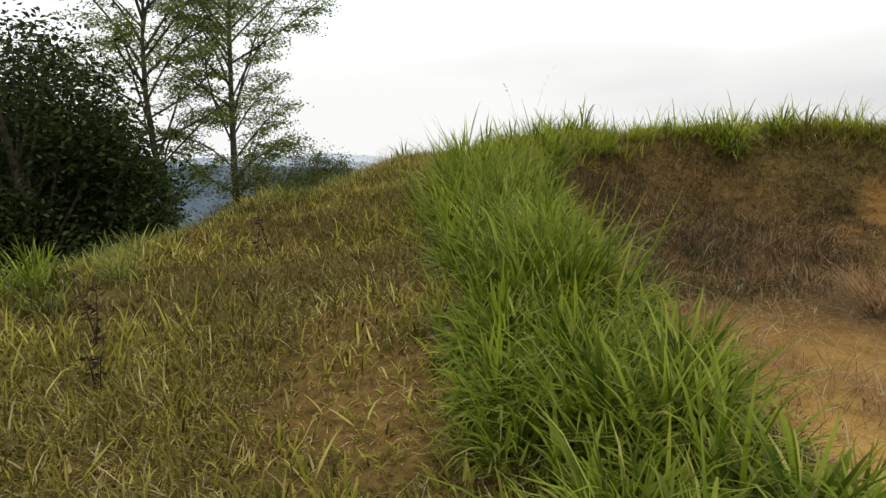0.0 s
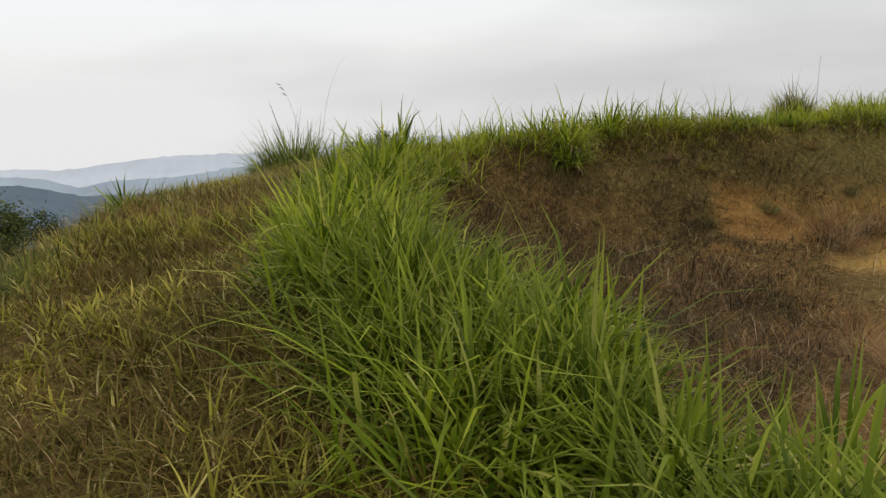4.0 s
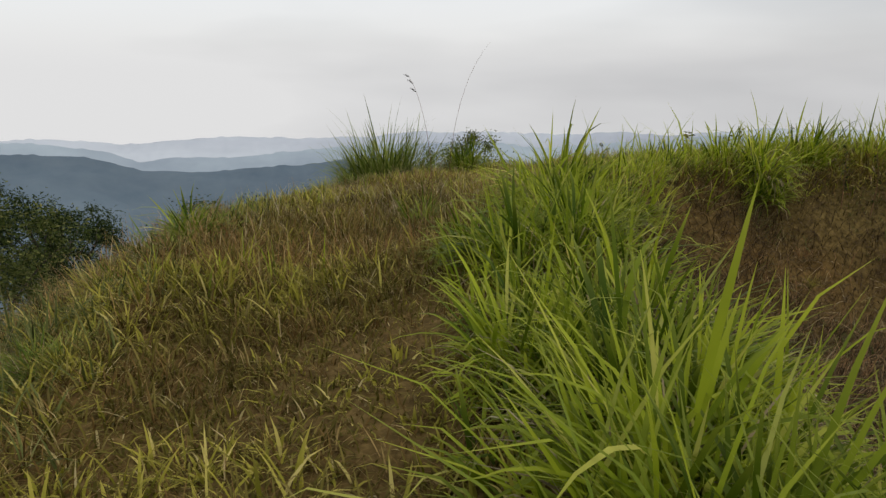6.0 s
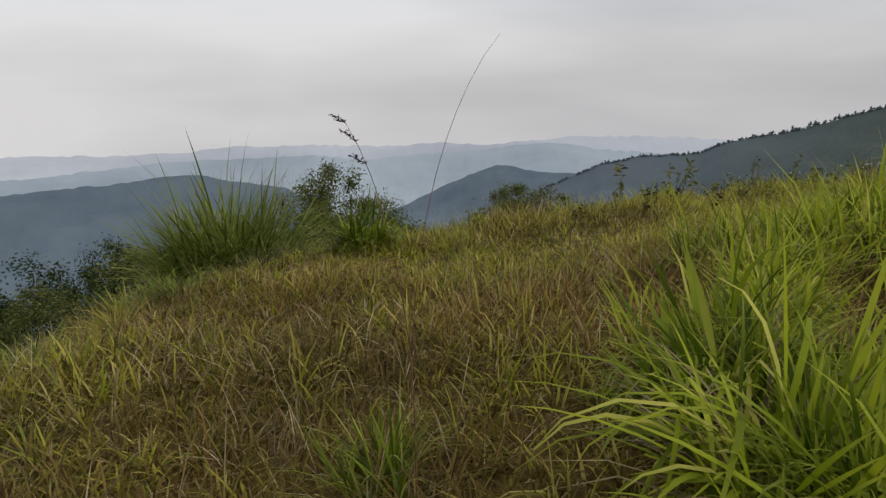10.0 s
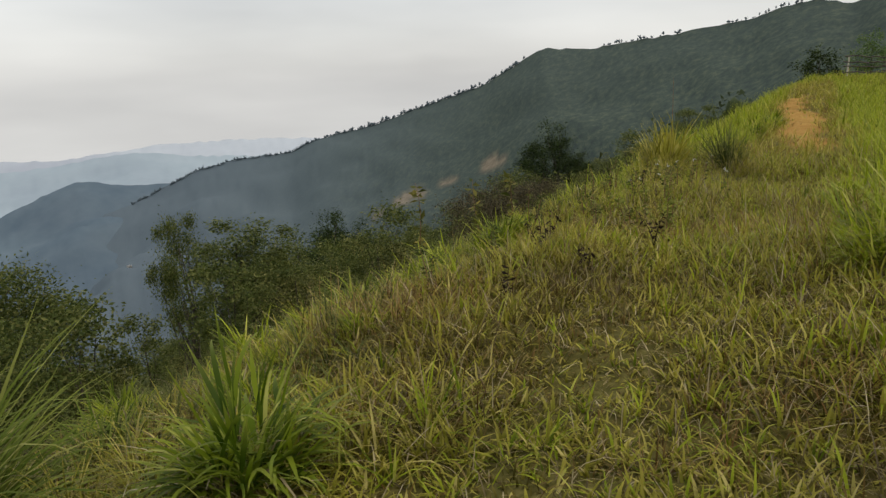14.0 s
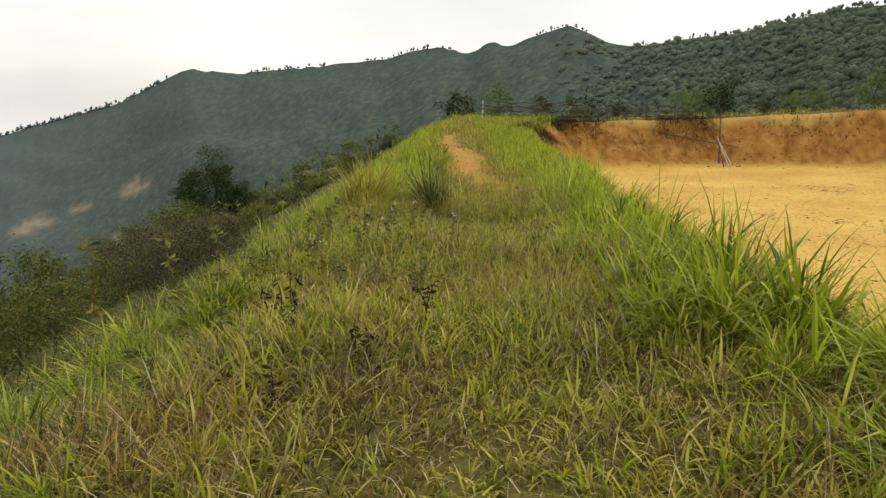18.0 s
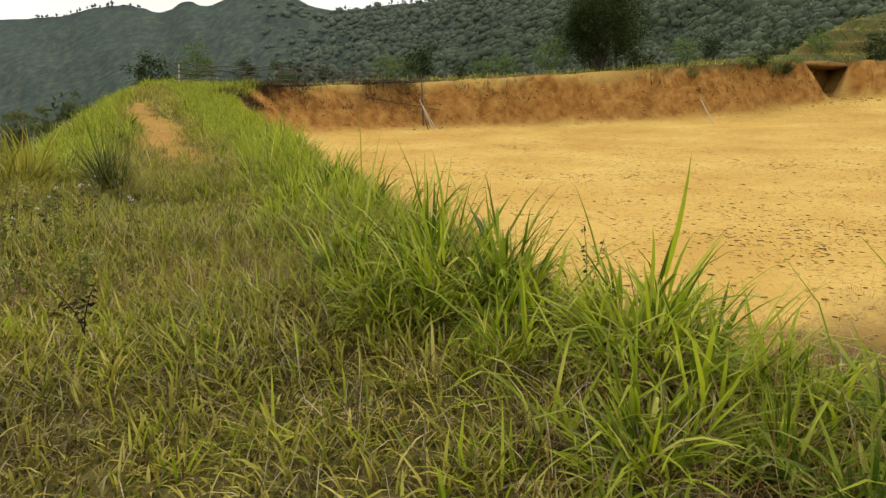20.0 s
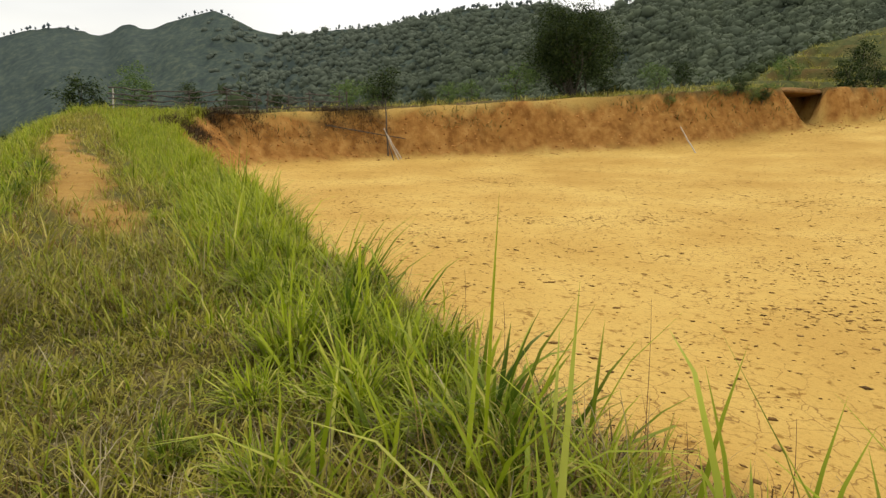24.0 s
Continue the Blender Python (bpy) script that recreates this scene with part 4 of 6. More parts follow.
for x, y, sc, tall in ((2.55, 20.4, 1.1, 1.12), (2.85, 20.5, 0.95, 1.1), (2.25, 20.5, 0.95, 1.1), (2.5, 20.7, 1.0, 1.05)):
    tussock(TALL[0], x, y, rr.uniform(0, 6.28), sc, tall, "tall cane-like grass clump at the brow of the hill", "tall clumps", "tall_grass_clump")
for x, y, sc in ((5.15, 7.9, 1.5), (5.6, 8.2, 1.6), (5.9, 7.7, 1.3), (5.3, 8.5, 1.3), (9.2, 12.4, 0.9), (9.8, 12.6, 1.0), (10.3, 12.3, 0.9), (9.0, 11.9, 0.7), (10.9, 12.7, 0.8), (5.2, 8.3, 0.8), (5.6, 9.3, 0.9), (6.3, 9.9, 0.8), (4.2, 9.4, 0.6), (5.8, 8.4, 0.8)):
    tussock(REEDS[0], x, y, rr.uniform(0, 6.28), sc, 0.9, "dead reddish brown reed tussock in the pond corner", "dead reeds", "dead_reed_tussock")
turf("far_bank_brush", M_BRUSH, 24000, 6, (40.0, 52.0, -4.5, 12.0), lambda x, y: smooth(1.5, 0.2, edge_field(x, y, CREST)[0]) * smooth(-1.2, -0.3, edge_field(x, y, CREST)[0]) * smooth(-0.5, 0.5, vnoise(x, y, 2.0, 99) + 0.3), (0.2, 0.65), (0.012, 0.03), 1.6, "dark dead brush at the edge of the far bank", segs=2, radius=0.25)
# rank growth over the brow
for k in range(150):
    t = rr.random()
    i = rr.choice((3, 4, 5, 6, 7, 8, 8, 9, 9, 10, 10, 11, 12))
    p, q = BROW[i], BROW[i + 1]
    ln = math.hypot(q[0] - p[0], q[1] - p[1])
    o = rr.uniform(0.1, 2.6)
    x, y = p[0] + t * (q[0] - p[0]) - (q[1] - p[1]) / ln * o, p[1] + t * (q[1] - p[1]) + (q[0] - p[0]) / ln * o
    kind = rr.choice((FINE[0], DULL, KINDS[1], KINDS[3], FINE[1])) if x > 4.5 else rr.choice((DULL, FINE[1], FINE[0]))
    tussock(kind, x, y, rr.uniform(0, 6.28), rr.uniform(0.42, 0.78), rr.uniform(0.6, 0.95), "yellow green grass tussock on the outer slope", "outer slope tussocks", "slope_tussock")


def on_inner_bank(x, y):
    di, (tp, _) = edge_field(x, y, CREST)
    return (di > 0.05) * smooth(3.4, 2.0, di - 2.2 * smooth(8.6, 6.6, x) * smooth(8.0, 10.0, y) + 1.5 * smooth(9.0, 7.0, y)) * (1 - 0.85 * smooth(1.3, 0.6, np.hypot(x - 8.6, (y - 13.1) * 1.3))) * (1 - 0.8 * smooth(9.5, 12.0, x))


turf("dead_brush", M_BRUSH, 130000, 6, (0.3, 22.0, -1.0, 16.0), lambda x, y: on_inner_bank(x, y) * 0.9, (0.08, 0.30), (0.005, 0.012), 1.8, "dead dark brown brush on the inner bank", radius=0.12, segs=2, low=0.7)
turf("bank_weeds", M_DULL, 60000, 6, (0.3, 30.0, -1.0, 16.0), lambda x, y: on_inner_bank(x, y) * smooth(-0.1, 0.7, vnoise(x, y, 0.9, 81) + 0.5 * vnoise(x, y, 0.35, 82)) * 0.9, (0.06, 0.22), (0.006, 0.013), 1.4, "sparse weeds hanging on the inner bank", radius=0.1, low=0.6)
turf("bank_straw", M_THATCH, 26000, 4, (0.3, 24.0, -1.0, 16.0), lambda x, y: on_inner_bank(x, y) * smooth(0.0, 0.8, vnoise(x, y, 1.1, 83) + 0.5 * vnoise(x, y, 0.4, 84)) * 0.5, (0.10, 0.45), (0.004, 0.009), 1.6, "grey dead straw hanging down the inner bank", radius=0.08, segs=3, low=0.9)
turf("corner_straw", M_THATCH, 16000, 3, (0.8, 10.5, 0.0, 14.0), lambda x, y: (edge_field(x, y, CREST)[0] > 0.9) * smooth(7.5, 4.5, np.hypot(x - 4.0, y - 8.0)) * 0.8, (0.14, 0.50), (0.004, 0.010), 4.0, "cut straw strewn over the pond corner", segs=2, radius=0.2, low=0.9)
turf("corner_reddish_straw", M_REED, 26000, 4, (0.8, 12.5, 0.0, 14.0), lambda x, y: (edge_field(x, y, CREST)[0] > 1.0) * smooth(6.5, 3.5, np.hypot(x - 5.0, y - 8.5)) * smooth(-0.4, 0.5, vnoise(x, y, 1.3, 85)), (0.10, 0.42), (0.004, 0.009), 2.0, "reddish dead grass in the pond corner", segs=2, radius=0.12, low=0.6)
for k in range(46):
    x, y = rr.uniform(1.2, 11.0), rr.uniform(6.5, 14.6)
    if not 0.35 < float(edge_field(np.array([x]), np.array([y]), CREST)[0][0]) < 2.2:
        continue
    kind = rr.choice((FINE[0], FINE[1], FINE[1], REEDS[0]))
    tussock(kind, x, y, rr.uniform(0, 6.28), rr.uniform(0.3, 0.6), rr.uniform(0.6, 0.9), "small dull grass tuft growing on the steep inner bank", "tufts on the inner bank", "bank_tuft")
turf("outer_weeds", M_DULL, 26000, 6, (-9.0, 18.0, -1.0, 27.0), lambda x, y: smooth(0.6, -0.6, edge_field(x, y, BROW)[0]) * smooth(-6.0, -2.0, edge_field(x, y, BROW)[0]), (0.14, 0.36), (0.008, 0.018), 0.8, "rank yellow green weeds on the outer slope")


# ---- trees and shrubs ----
def tube_arrays(path, radii, sides=6):
    path = [Vector(p) for p in path]
    v, q = [], []
    for k, (p, r) in enumerate(zip(path, radii)):
        d = (path[min(k + 1, len(path) - 1)] - path[max(k - 1, 0)]).normalized()
        a = d.orthogonal().normalized()
        b_ = d.cross(a)
        for s in range(sides):
            w = 2 * math.pi * s / sides
            v.append(p + float(r) * (math.cos(w) * a + math.sin(w) * b_))
    for k in range(len(path) - 1):
        for s in range(sides):
            q.append((k * sides + s, k * sides + (s + 1) % sides, (k + 1) * sides + (s + 1) % sides, (k + 1) * sides + s))
    return v, q


def tube_mesh(name, runs, mat, sides=6):
    v, q = [], []
    for path, radii in runs:
        a, b_ = tube_arrays(path, radii, sides)
        q += [tuple(i + len(v) for i in f) for f in b_]
        v += a
    me = raw_mesh(name, np.array([tuple(p) for p in v]), np.array(q), True)
    me.materials.append(mat)
    return me


def leaf_mesh(name, pts, size, mat, g, droop=0.3, slim=0.45):
    """One folded four-cornered leaf at each place."""
    n = len(pts)
    d = g.normal(0, 1, (n, 3))
    d[:, 2] = d[:, 2] * 0.5 - droop
    d /= np.linalg.norm(d, axis=1)[:, None]
    s = np.cross(d, g.normal(0, 1, (n, 3)))
    s /= np.linalg.norm(s, axis=1)[:, None] + 1e-9
    ln = size * g.uniform(0.6, 1.3, n)[:, None]
    w = ln * slim
    up = np.cross(s, d) * ln * 0.12
    v = np.stack([pts, pts + d * ln * 0.5 + s * w * 0.5 + up, pts + d * ln, pts + d * ln * 0.5 - s * w * 0.5 + up], 1).reshape(-1, 3)
    me = raw_mesh(name, v, np.arange(4 * n).reshape(-1, 4))
    me.materials.append(mat)
    return me


def bent(a, b_, g, sag, n=5):
    a, b_ = np.array(a, float), np.array(b_, float)
    off = g.normal(0, 0.06, 3) * np.linalg.norm(b_ - a)
    return [tuple(a + (b_ - a) * t + off * math.sin(math.pi * t) + np.array([0, 0, sag]) * math.sin(math.pi * t) * np.linalg.norm(b_ - a)) for t in np.linspace(0, 1, n)]


def clump_tree(name, height, radius, low, leaves, size, mat, seed, clumps=40, trunk_r=0.09, narrow=0.8, spread_leaf=0.16):
    """A broad tree: trunk, limbs to lumps of foliage set unevenly through the crown."""
    g = np.random.default_rng(seed)
    trunk = bent((0, 0, -0.4), (g.normal(0, 0.08) * height, g.normal(0, 0.08) * height, height * 0.8), g, 0)
    parts = [("trunk", tube_mesh(name + "_trunk", [(trunk, [trunk_r * (1 - 0.8 * t) for t in np.linspace(0, 1, 5)])], M_BARK, 7))]
    mid, half = height * (1 + low) / 2, height * (1 - low) / 2
    pts = []
    for k in range(clumps):
        d = g.normal(0, 1, 3)
        d /= np.linalg.norm(d)
        r = g.uniform(0.45, 1.0)
        c = np.array([d[0] * radius * r, d[1] * radius * r, mid + d[2] * half * r * 0.95])
        c[:2] *= 1 - narrow * 0.45 * max(0, (c[2] - mid) / half) - 0.15 * max(0, (mid - c[2]) / half)
        m = int(leaves / clumps * g.uniform(0.5, 1.6))
        sig = spread_leaf * radius * g.uniform(0.7, 1.4)
        pts.append(c + g.normal(0, 1, (m, 3)) * np.array([sig, sig, sig * 0.75]))
        if k % 3 == 0:
            t = min(0.9, max(0.15, (c[2] - 0.25 * height) / height))
            root = trunk[int(t * 4)]
            parts.append(("limb", tube_mesh(name + "_limb", [(bent(root, c, g, 0.05), [trunk_r * 0.4 * (1 - 0.75 * t) for t in np.linspace(0, 1, 5)])], M_BARK, 5)))
    parts.append(("crown", leaf_mesh(name + "_crown", np.concatenate(pts), size, mat, g)))
    return parts


def airy_tree(name, height, radius, leaves, size, mat, seed, trunk_r=0.10, lean=(0, 0), limbs=30):
    """A slender tree: rising limbs that fork into fine twigs with thin layered foliage."""
    g = np.random.default_rng(seed)
    trunk = bent((0, 0, -0.5), (lean[0], lean[1], height * 0.93), g, 0, 8)
    parts = [("trunk", tube_mesh(name + "_trunk", [(trunk, [trunk_r * (1 - 0.88 * t) for t in np.linspace(0, 1, 8)])], M_BARK, 8))]
    pts = []
    for k in range(limbs):
        t = 0.20 + 0.70 * k / limbs
        root = np.array(trunk[int(t * 7)]) * (1 - (t * 7) % 1) + np.array(trunk[min(7, int(t * 7) + 1)]) * ((t * 7) % 1)
        a = k * 2.4 + g.normal(0, 0.4)
        reach = radius * (1.1 - 0.55 * abs(t - 0.55) / 0.45) * g.uniform(0.75, 1.1)
        end = root + np.array([math.cos(a) * reach, math.sin(a) * reach, reach * g.uniform(0.35, 1.35)])
        limb = bent(root, end, g, 0.06, 7)
        runs = [(limb, [trunk_r * 0.32 * (1 - 0.85 * s) for s in np.linspace(0, 1, 7)])]
        for j in range(7):
            s = 0.3 + 0.7 * j / 7
            p = np.array(limb[int(s * 6)])
            b2 = a + g.choice([-1, 1]) * g.uniform(0.3, 1.1)
            tw = reach * g.uniform(0.25, 0.5)
            q = p + np.array([math.cos(b2) * tw, math.sin(b2) * tw, tw * g.uniform(-0.05, 0.4)])
            run = bent(p, q, g, 0.05, 4)
            runs.append((run, [0.012, 0.009, 0.006, 0.003]))
            m = max(4, int(leaves / (limbs * 7)))
            f = g.uniform(0.2, 1.1, m)[:, None]
            pts.append(p + (q - p) * f + g.normal(0, 1, (m, 3)) * np.array([0.15, 0.15, 0.06]))
        parts.append(("limb", tube_mesh(name + "_limb", runs, M_BARK, 4)))
    parts.append(("crown", leaf_mesh(name + "_crown", np.concatenate(pts), size, mat, g, 0.35, 0.4)))
    return parts


def stand(parts, name, x, y, turn, scale, label, category="tree", group="", z=None, wide=1.0):
    root = new(name)
    root.matrix_world = Matrix.LocRotScale((x, y, gz(x, y) if z is None else z), Euler((0, 0, turn)), (scale * wide, scale * wide, scale))
    tagged(root, label, category, group)
    for part_name, me in parts:
        ob = new(part_name, me)
        ob.parent = root
    return root


stand(airy_tree("airy_a", 7.6, 2.3, 24000, 0.085, M_LEAF_AIRY, 11, 0.11, (0.3, -0.2)), "slender_tree", -5.3, 17.3, 0.4, 1.0, "slender tree with thin feathery green foliage")
stand(airy_tree("airy_b", 8.2, 2.4, 24000, 0.085, M_LEAF_AIRY, 12, 0.12, (-0.7, 0.2)), "slender_tree", -6.35, 17.0, 1.7, 1.0, "slender forked tree with thin green foliage")
DARK = clump_tree("dark_a", 5.4, 2.4, 0.05, 36000, 0.105, M_LEAF_DARK, 13, 110, 0.12, 0.4, 0.13)
stand(DARK, "dense_dark_tree", -8.4, 13.2, 0.0, 1.22, "dense dark green broadleaf tree at the brow")
stand(DARK, "dense_dark_tree", -9.8, 12.0, 2.2, 1.05, "dense dark green broadleaf tree at the brow")
stand(DARK, "dense_dark_tree", -8.0, 14.6, 5.1, 0.8, "dense dark green broadleaf tree at the brow")
stand(DARK, "dense_dark_tree", -8.4, 15.4, 4.0, 0.95, "dense dark green broadleaf tree behind others")
SHRUB = clump_tree("shrub_a", 1.7, 0.95, 0.0, 9000, 0.05, M_LEAF_MID, 14, 50, 0.03, 0.2, 0.13)
SCRUB = [clump_tree("scrub_a", 2.0, 1.2, 0.0, 2200, 0.10, M_LEAF_OLIVE, 41, 20, 0.03, 0.2, 0.15), clump_tree("scrub_b", 2.4, 1.1, 0.0, 2200, 0.10, M_LEAF_MID, 42, 18, 0.03, 0.3, 0.16), clump_tree("scrub_c", 1.6, 1.3, 0.0, 2200, 0.10, M_LEAF_MID, 43, 18, 0.03, 0.1, 0.16)]
SHRUB_B = clump_tree("shrub_b", 1.8, 1.2, 0.0, 7000, 0.06, M_LEAF_BROWN, 15, 60, 0.03, 0.3, 0.15)

stand(SHRUB, "green_shrub", -4.3, 17.0, 1.3, 1.2, "mixed green shrub below the brow", "shrub")
stand(SHRUB, "green_shrub", -3.7, 15.8, 2.1, 0.7, "mixed green shrub below the brow", "shrub")
ROUND = clump_tree("round_a", 4.0, 1.3, 0.25, 17000, 0.075, M_LEAF_DARK, 25, 70, 0.09, 0.0, 0.12)
stand(SHRUB, "green_shrub", -3.3, 17.3, 0.3, 1.15, "mid green shrub below the brow", "shrub")
stand(SHRUB, "green_shrub", -4.6, 16.2, 2.3, 1.2, "mid green shrub below the brow", "shrub")
MIDT = [clump_tree("mid_a", 4.2, 1.35, 0.25, 14000, 0.075, M_LEAF_MID, 21, 54, 0.09, 0.3, 0.13), clump_tree("mid_b", 4.6, 1.3, 0.12, 3600, 0.14, M_LEAF_YELLOW, 22, 40, 0.09, 0.9),
        clump_tree("mid_c", 5.2, 2.1, 0.10, 17000, 0.11, M_LEAF_DARK, 23, 80, 0.11, 0.6, 0.13), clump_tree("mid_d", 4.4, 1.8, 0.05, 9000, 0.11, M_LEAF_MID, 24, 50, 0.09, 0.3, 0.14)]


def from_eye(eye, az, d):
    return eye[0] - math.sin(radians(az)) * d, eye[1] + math.cos(radians(az)) * d


MIDT += [ROUND, SHRUB, SHRUB_B]
E10, E13, E17 = (0.06, 12.37), (0.5, 15.2), (2.4, 18.0)
# kind, eye, bearing, distance, height of the top in metres, width factor, label
for kind, eye, az, d, top, wide, label in (
        (MIDT[0], E13, -28.6, 14, 0.15, 0.85, "green broadleaf tree on the outer slope"), (MIDT[0], E13, -32.0, 15, -0.75, 0.9, "small green tree on the outer slope"),
        (MIDT[0], E13, -43.3, 22, -1.2, 0.62, "slim green tree on the outer slope"), (ROUND, (-0.91, 9.2), 8.7, 14.8, -0.95, 0.8, "round dark green tree below the brow"), (ROUND, (-0.96, 7.81), 11.2, 14.0, -0.2, 0.7, "dark green tree below the brow"), (ROUND, E10, -8.9, 24, -2.65, 1.0, "round dark green tree on the outer slope"),
        (MIDT[2], E10, -3.4, 21, -2.75, 0.9, "dark green tree on the outer slope"), (MIDT[0], E10, -41.5, 18, -0.55, 0.9, "small olive green tree on the outer slope"), (SHRUB, E10, -14.0, 12.5, -0.6, 1.0, "low green shrub beside a tall grass clump"), (SHRUB, E10, -16.8, 12.0, -0.35, 1.0, "low green shrub beside a tall grass clump"), (SHRUB, E10, -22.6, 12.0, 0.05, 0.8, "olive shrub behind a tall grass clump"), (SHRUB, E10, -25.0, 13.0, -0.25, 0.9, "green shrub behind a tall grass clump"), (MIDT[3], E13, -19.5, 22, -2.7, 1.2, "green tree on the outer slope"),
        (MIDT[2], E10, 1.8, 22, -2.9, 0.9, "dark green tree low on the outer slope"), (MIDT[2], E13, -49.5, 34, -4.6, 1.0, "dark tree on the outer slope"),
        (MIDT[3], E13, -53.0, 40, -5.6, 1.3, "olive green tree on the lower slope"), (MIDT[2], E13, -56.0, 46, -5.6, 0.7, "dark upright tree on the lower slope"),
        (MIDT[2], E13, -58.0, 48, -6.6, 0.7, "dark small tree on the lower slope"), (MIDT[1], E13, -51.5, 30, -4.6, 1.0, "yellowing tree on the lower slope"),
        (MIDT[3], E17, -58.0, 24, -4.2, 1.2, "olive green tree on the lower slope"), (MIDT[0], E17, -61.0, 26, -5.0, 1.3, "green tree on the lower slope"),
        (MIDT[2], E17, -75.6, 44, -0.4, 0.95, "dark dense tree beside the bank"), (MIDT[2], E17, -78.2, 43, -2.2, 0.9, "dark tree beside the bank"),
        (MIDT[3], E17, -80.5, 40, -3.0, 1.2, "green tree below the bank"), (MIDT[0], E17, -82.5, 46, -2.4, 1.2, "green tree below the bank"),
        (MIDT[3], E17, -70.0, 50, -5.6, 1.2, "olive tree on the lower slope"), (MIDT[2], E17, -57.0, 60, -8.6, 1.1, "dark tree on the lower slope"),
        (MIDT[3], E17, -64.0, 70, -10.6, 1.2, "olive tree on the lower slope"), (MIDT[1], E17, -53.0, 40, -6.8, 1.2, "yellowing tree on the lower slope")):
    x, y = from_eye(eye, az, d)
    z = gz(x, y)
    h = max(1.5, top - z)
    base = (4.2, 4.6, 5.2, 4.4, 4.0, 1.7, 1.8)[MIDT.index(kind)]
    stand(kind, "slope_tree", x, y, rr.uniform(0, 6.28), h / base, label, "tree", "trees on the outer slope", wide=wide * min(1.6, max(0.7, base / h)))
for az, d, sc in ((-71.5, 14.0, 0.75), (-74.0, 15.5, 0.8), (-76.5, 18.0, 0.7)):
    x, y = from_eye(E17, az, d)
    stand(SHRUB_B, "brown_shrub", x, y, rr.uniform(0, 6.28), sc, "grey brown twiggy shrub on the outer slope", "shrub", "brown shrubs")
# scrub over the near part of the outer slope
for k in range(430):
    az, d = rr.uniform(-93, 20), 9 + 36 * rr.random()
    x, y = from_eye((3.0, 16.0), az, d)
    away = -float(edge_field(np.array([x]), np.array([y]), BROW)[0][0])
    if away < 4.5 or float(vnoise(np.array([x]), np.array([y]), 6.0, 98)[0]) + rr.uniform(-0.5, 0.5) < -0.1:
        continue
    sc = min(rr.uniform(0.5, 1.25), 0.14 * away)
    stand(rr.choice(SCRUB), "scrub_bush", x, y, rr.uniform(0, 6.28), sc, "olive green bush among the scrub below the hilltop", "bush", "scrub on the outer slope")
BIG = clump_tree("big_a", 7.4, 3.3, 0.0, 30000, 0.19, M_LEAF_DARK, 31, 90, 0.22, 0.35, 0.14)
stand(BIG, "broad_dark_tree", 50.5, -19.8, 0.7, 1.0, "broad dense dark green tree behind the far bank")
PALE = clump_tree("pale_a", 4.6, 1.5, 0.12, 2600, 0.16, M_LEAF_PALE, 32, 34, 0.07, 0.5, 0.2)
stand(PALE, "pale_green_tree", 52.5, -23.2, 0.2, 1.15, "pale green tree beside a darker one")
FB = clump_tree("bush_a", 2.4, 1.3, 0.0, 1800, 0.14, M_LEAF_DARK, 33, 26, 0.05, 0.4)
FP = clump_tree("bush_b", 2.4, 1.3, 0.0, 1500, 0.14, M_LEAF_PALE, 34, 26, 0.05, 0.4)
E24 = (7.4, 16.8)
for kind, az, d, sc, label in ((FB, -94.0, 47, 1.25, "dark bush beside the fence"), (PALE, -97.2, 48, 0.78, "pale green small tree behind the fence"), (FB, -101.0, 48, 0.8, "dark slim bush behind the fence"),
                               (FP, -112.8, 49, 0.85, "pale green bush on the far bank"), (FB, -115.5, 51, 1.2, "dark small tree on the far bank"), (FP, -114.5, 51, 0.8, "green bush on the far bank"),
                               (FB, -118.8, 49, 0.55, "low round dark shrub on the far bank"), (FP, -120.8, 52, 0.7, "pale green bush on the far bank"), (FP, -126.3, 56, 1.2, "pale green bush beside a large tree"),
                               (FP, -136.5, 60, 1.0, "green bush on the far bank"), (FB, -138.5, 64, 1.0, "dark green bush on the far bank"), (FB, -149.5, 67, 1.3, "dark bush on the grassy hill"), (FB, -151.0, 68, 1.2, "dark bush on the grassy hill"), (FB, -152.6, 69, 1.3, "dark bush on the grassy hill"), (FB, -150.2, 78, 1.2, "dark bush on the terraced hill"), (FP, -152.5, 80, 1.2, "green bush on the terraced hill"), (FB, -154.5, 72, 1.4, "dark bush on the grassy hill"), (FP, -145.5, 72, 1.0, "green bush on the terraced hill"), (FB, -153.5, 88, 1.5, "dark bush on the terraced hill"),
                               (FP, -122.5, 58, 0.8, "pale bush on the far bank"), (FB, -107.5, 50, 0.5, "brown green shrub by the broken fence"), (FB, -133.0, 62, 0.9, "dark bush behind the far bank")):
    x, y = from_eye(E24, az, d)
    stand(kind, "far_bank_bush" if kind is not PALE else "pale_green_tree", x, y, rr.uniform(0, 6.28), sc, label, "bush", "bushes on the far bank")

for kind, x, y, sc in ((FP, 41.2, -25.6, 0.42), (FB, 41.0, -26.8, 0.50), (FP, 40.6, -27.6, 0.55), (FB, 40.3, -28.5, 0.42), (FP, 40.3, -29.3, 0.40), (FP, 42.2, -21.4, 0.3)):
    stand(kind, "lip_shrub", x, y, rr.uniform(0, 6.28), sc, "low green shrub hanging over the lip of the clay bank", "shrub", "shrubs on the lip of the bank", wide=1.3)


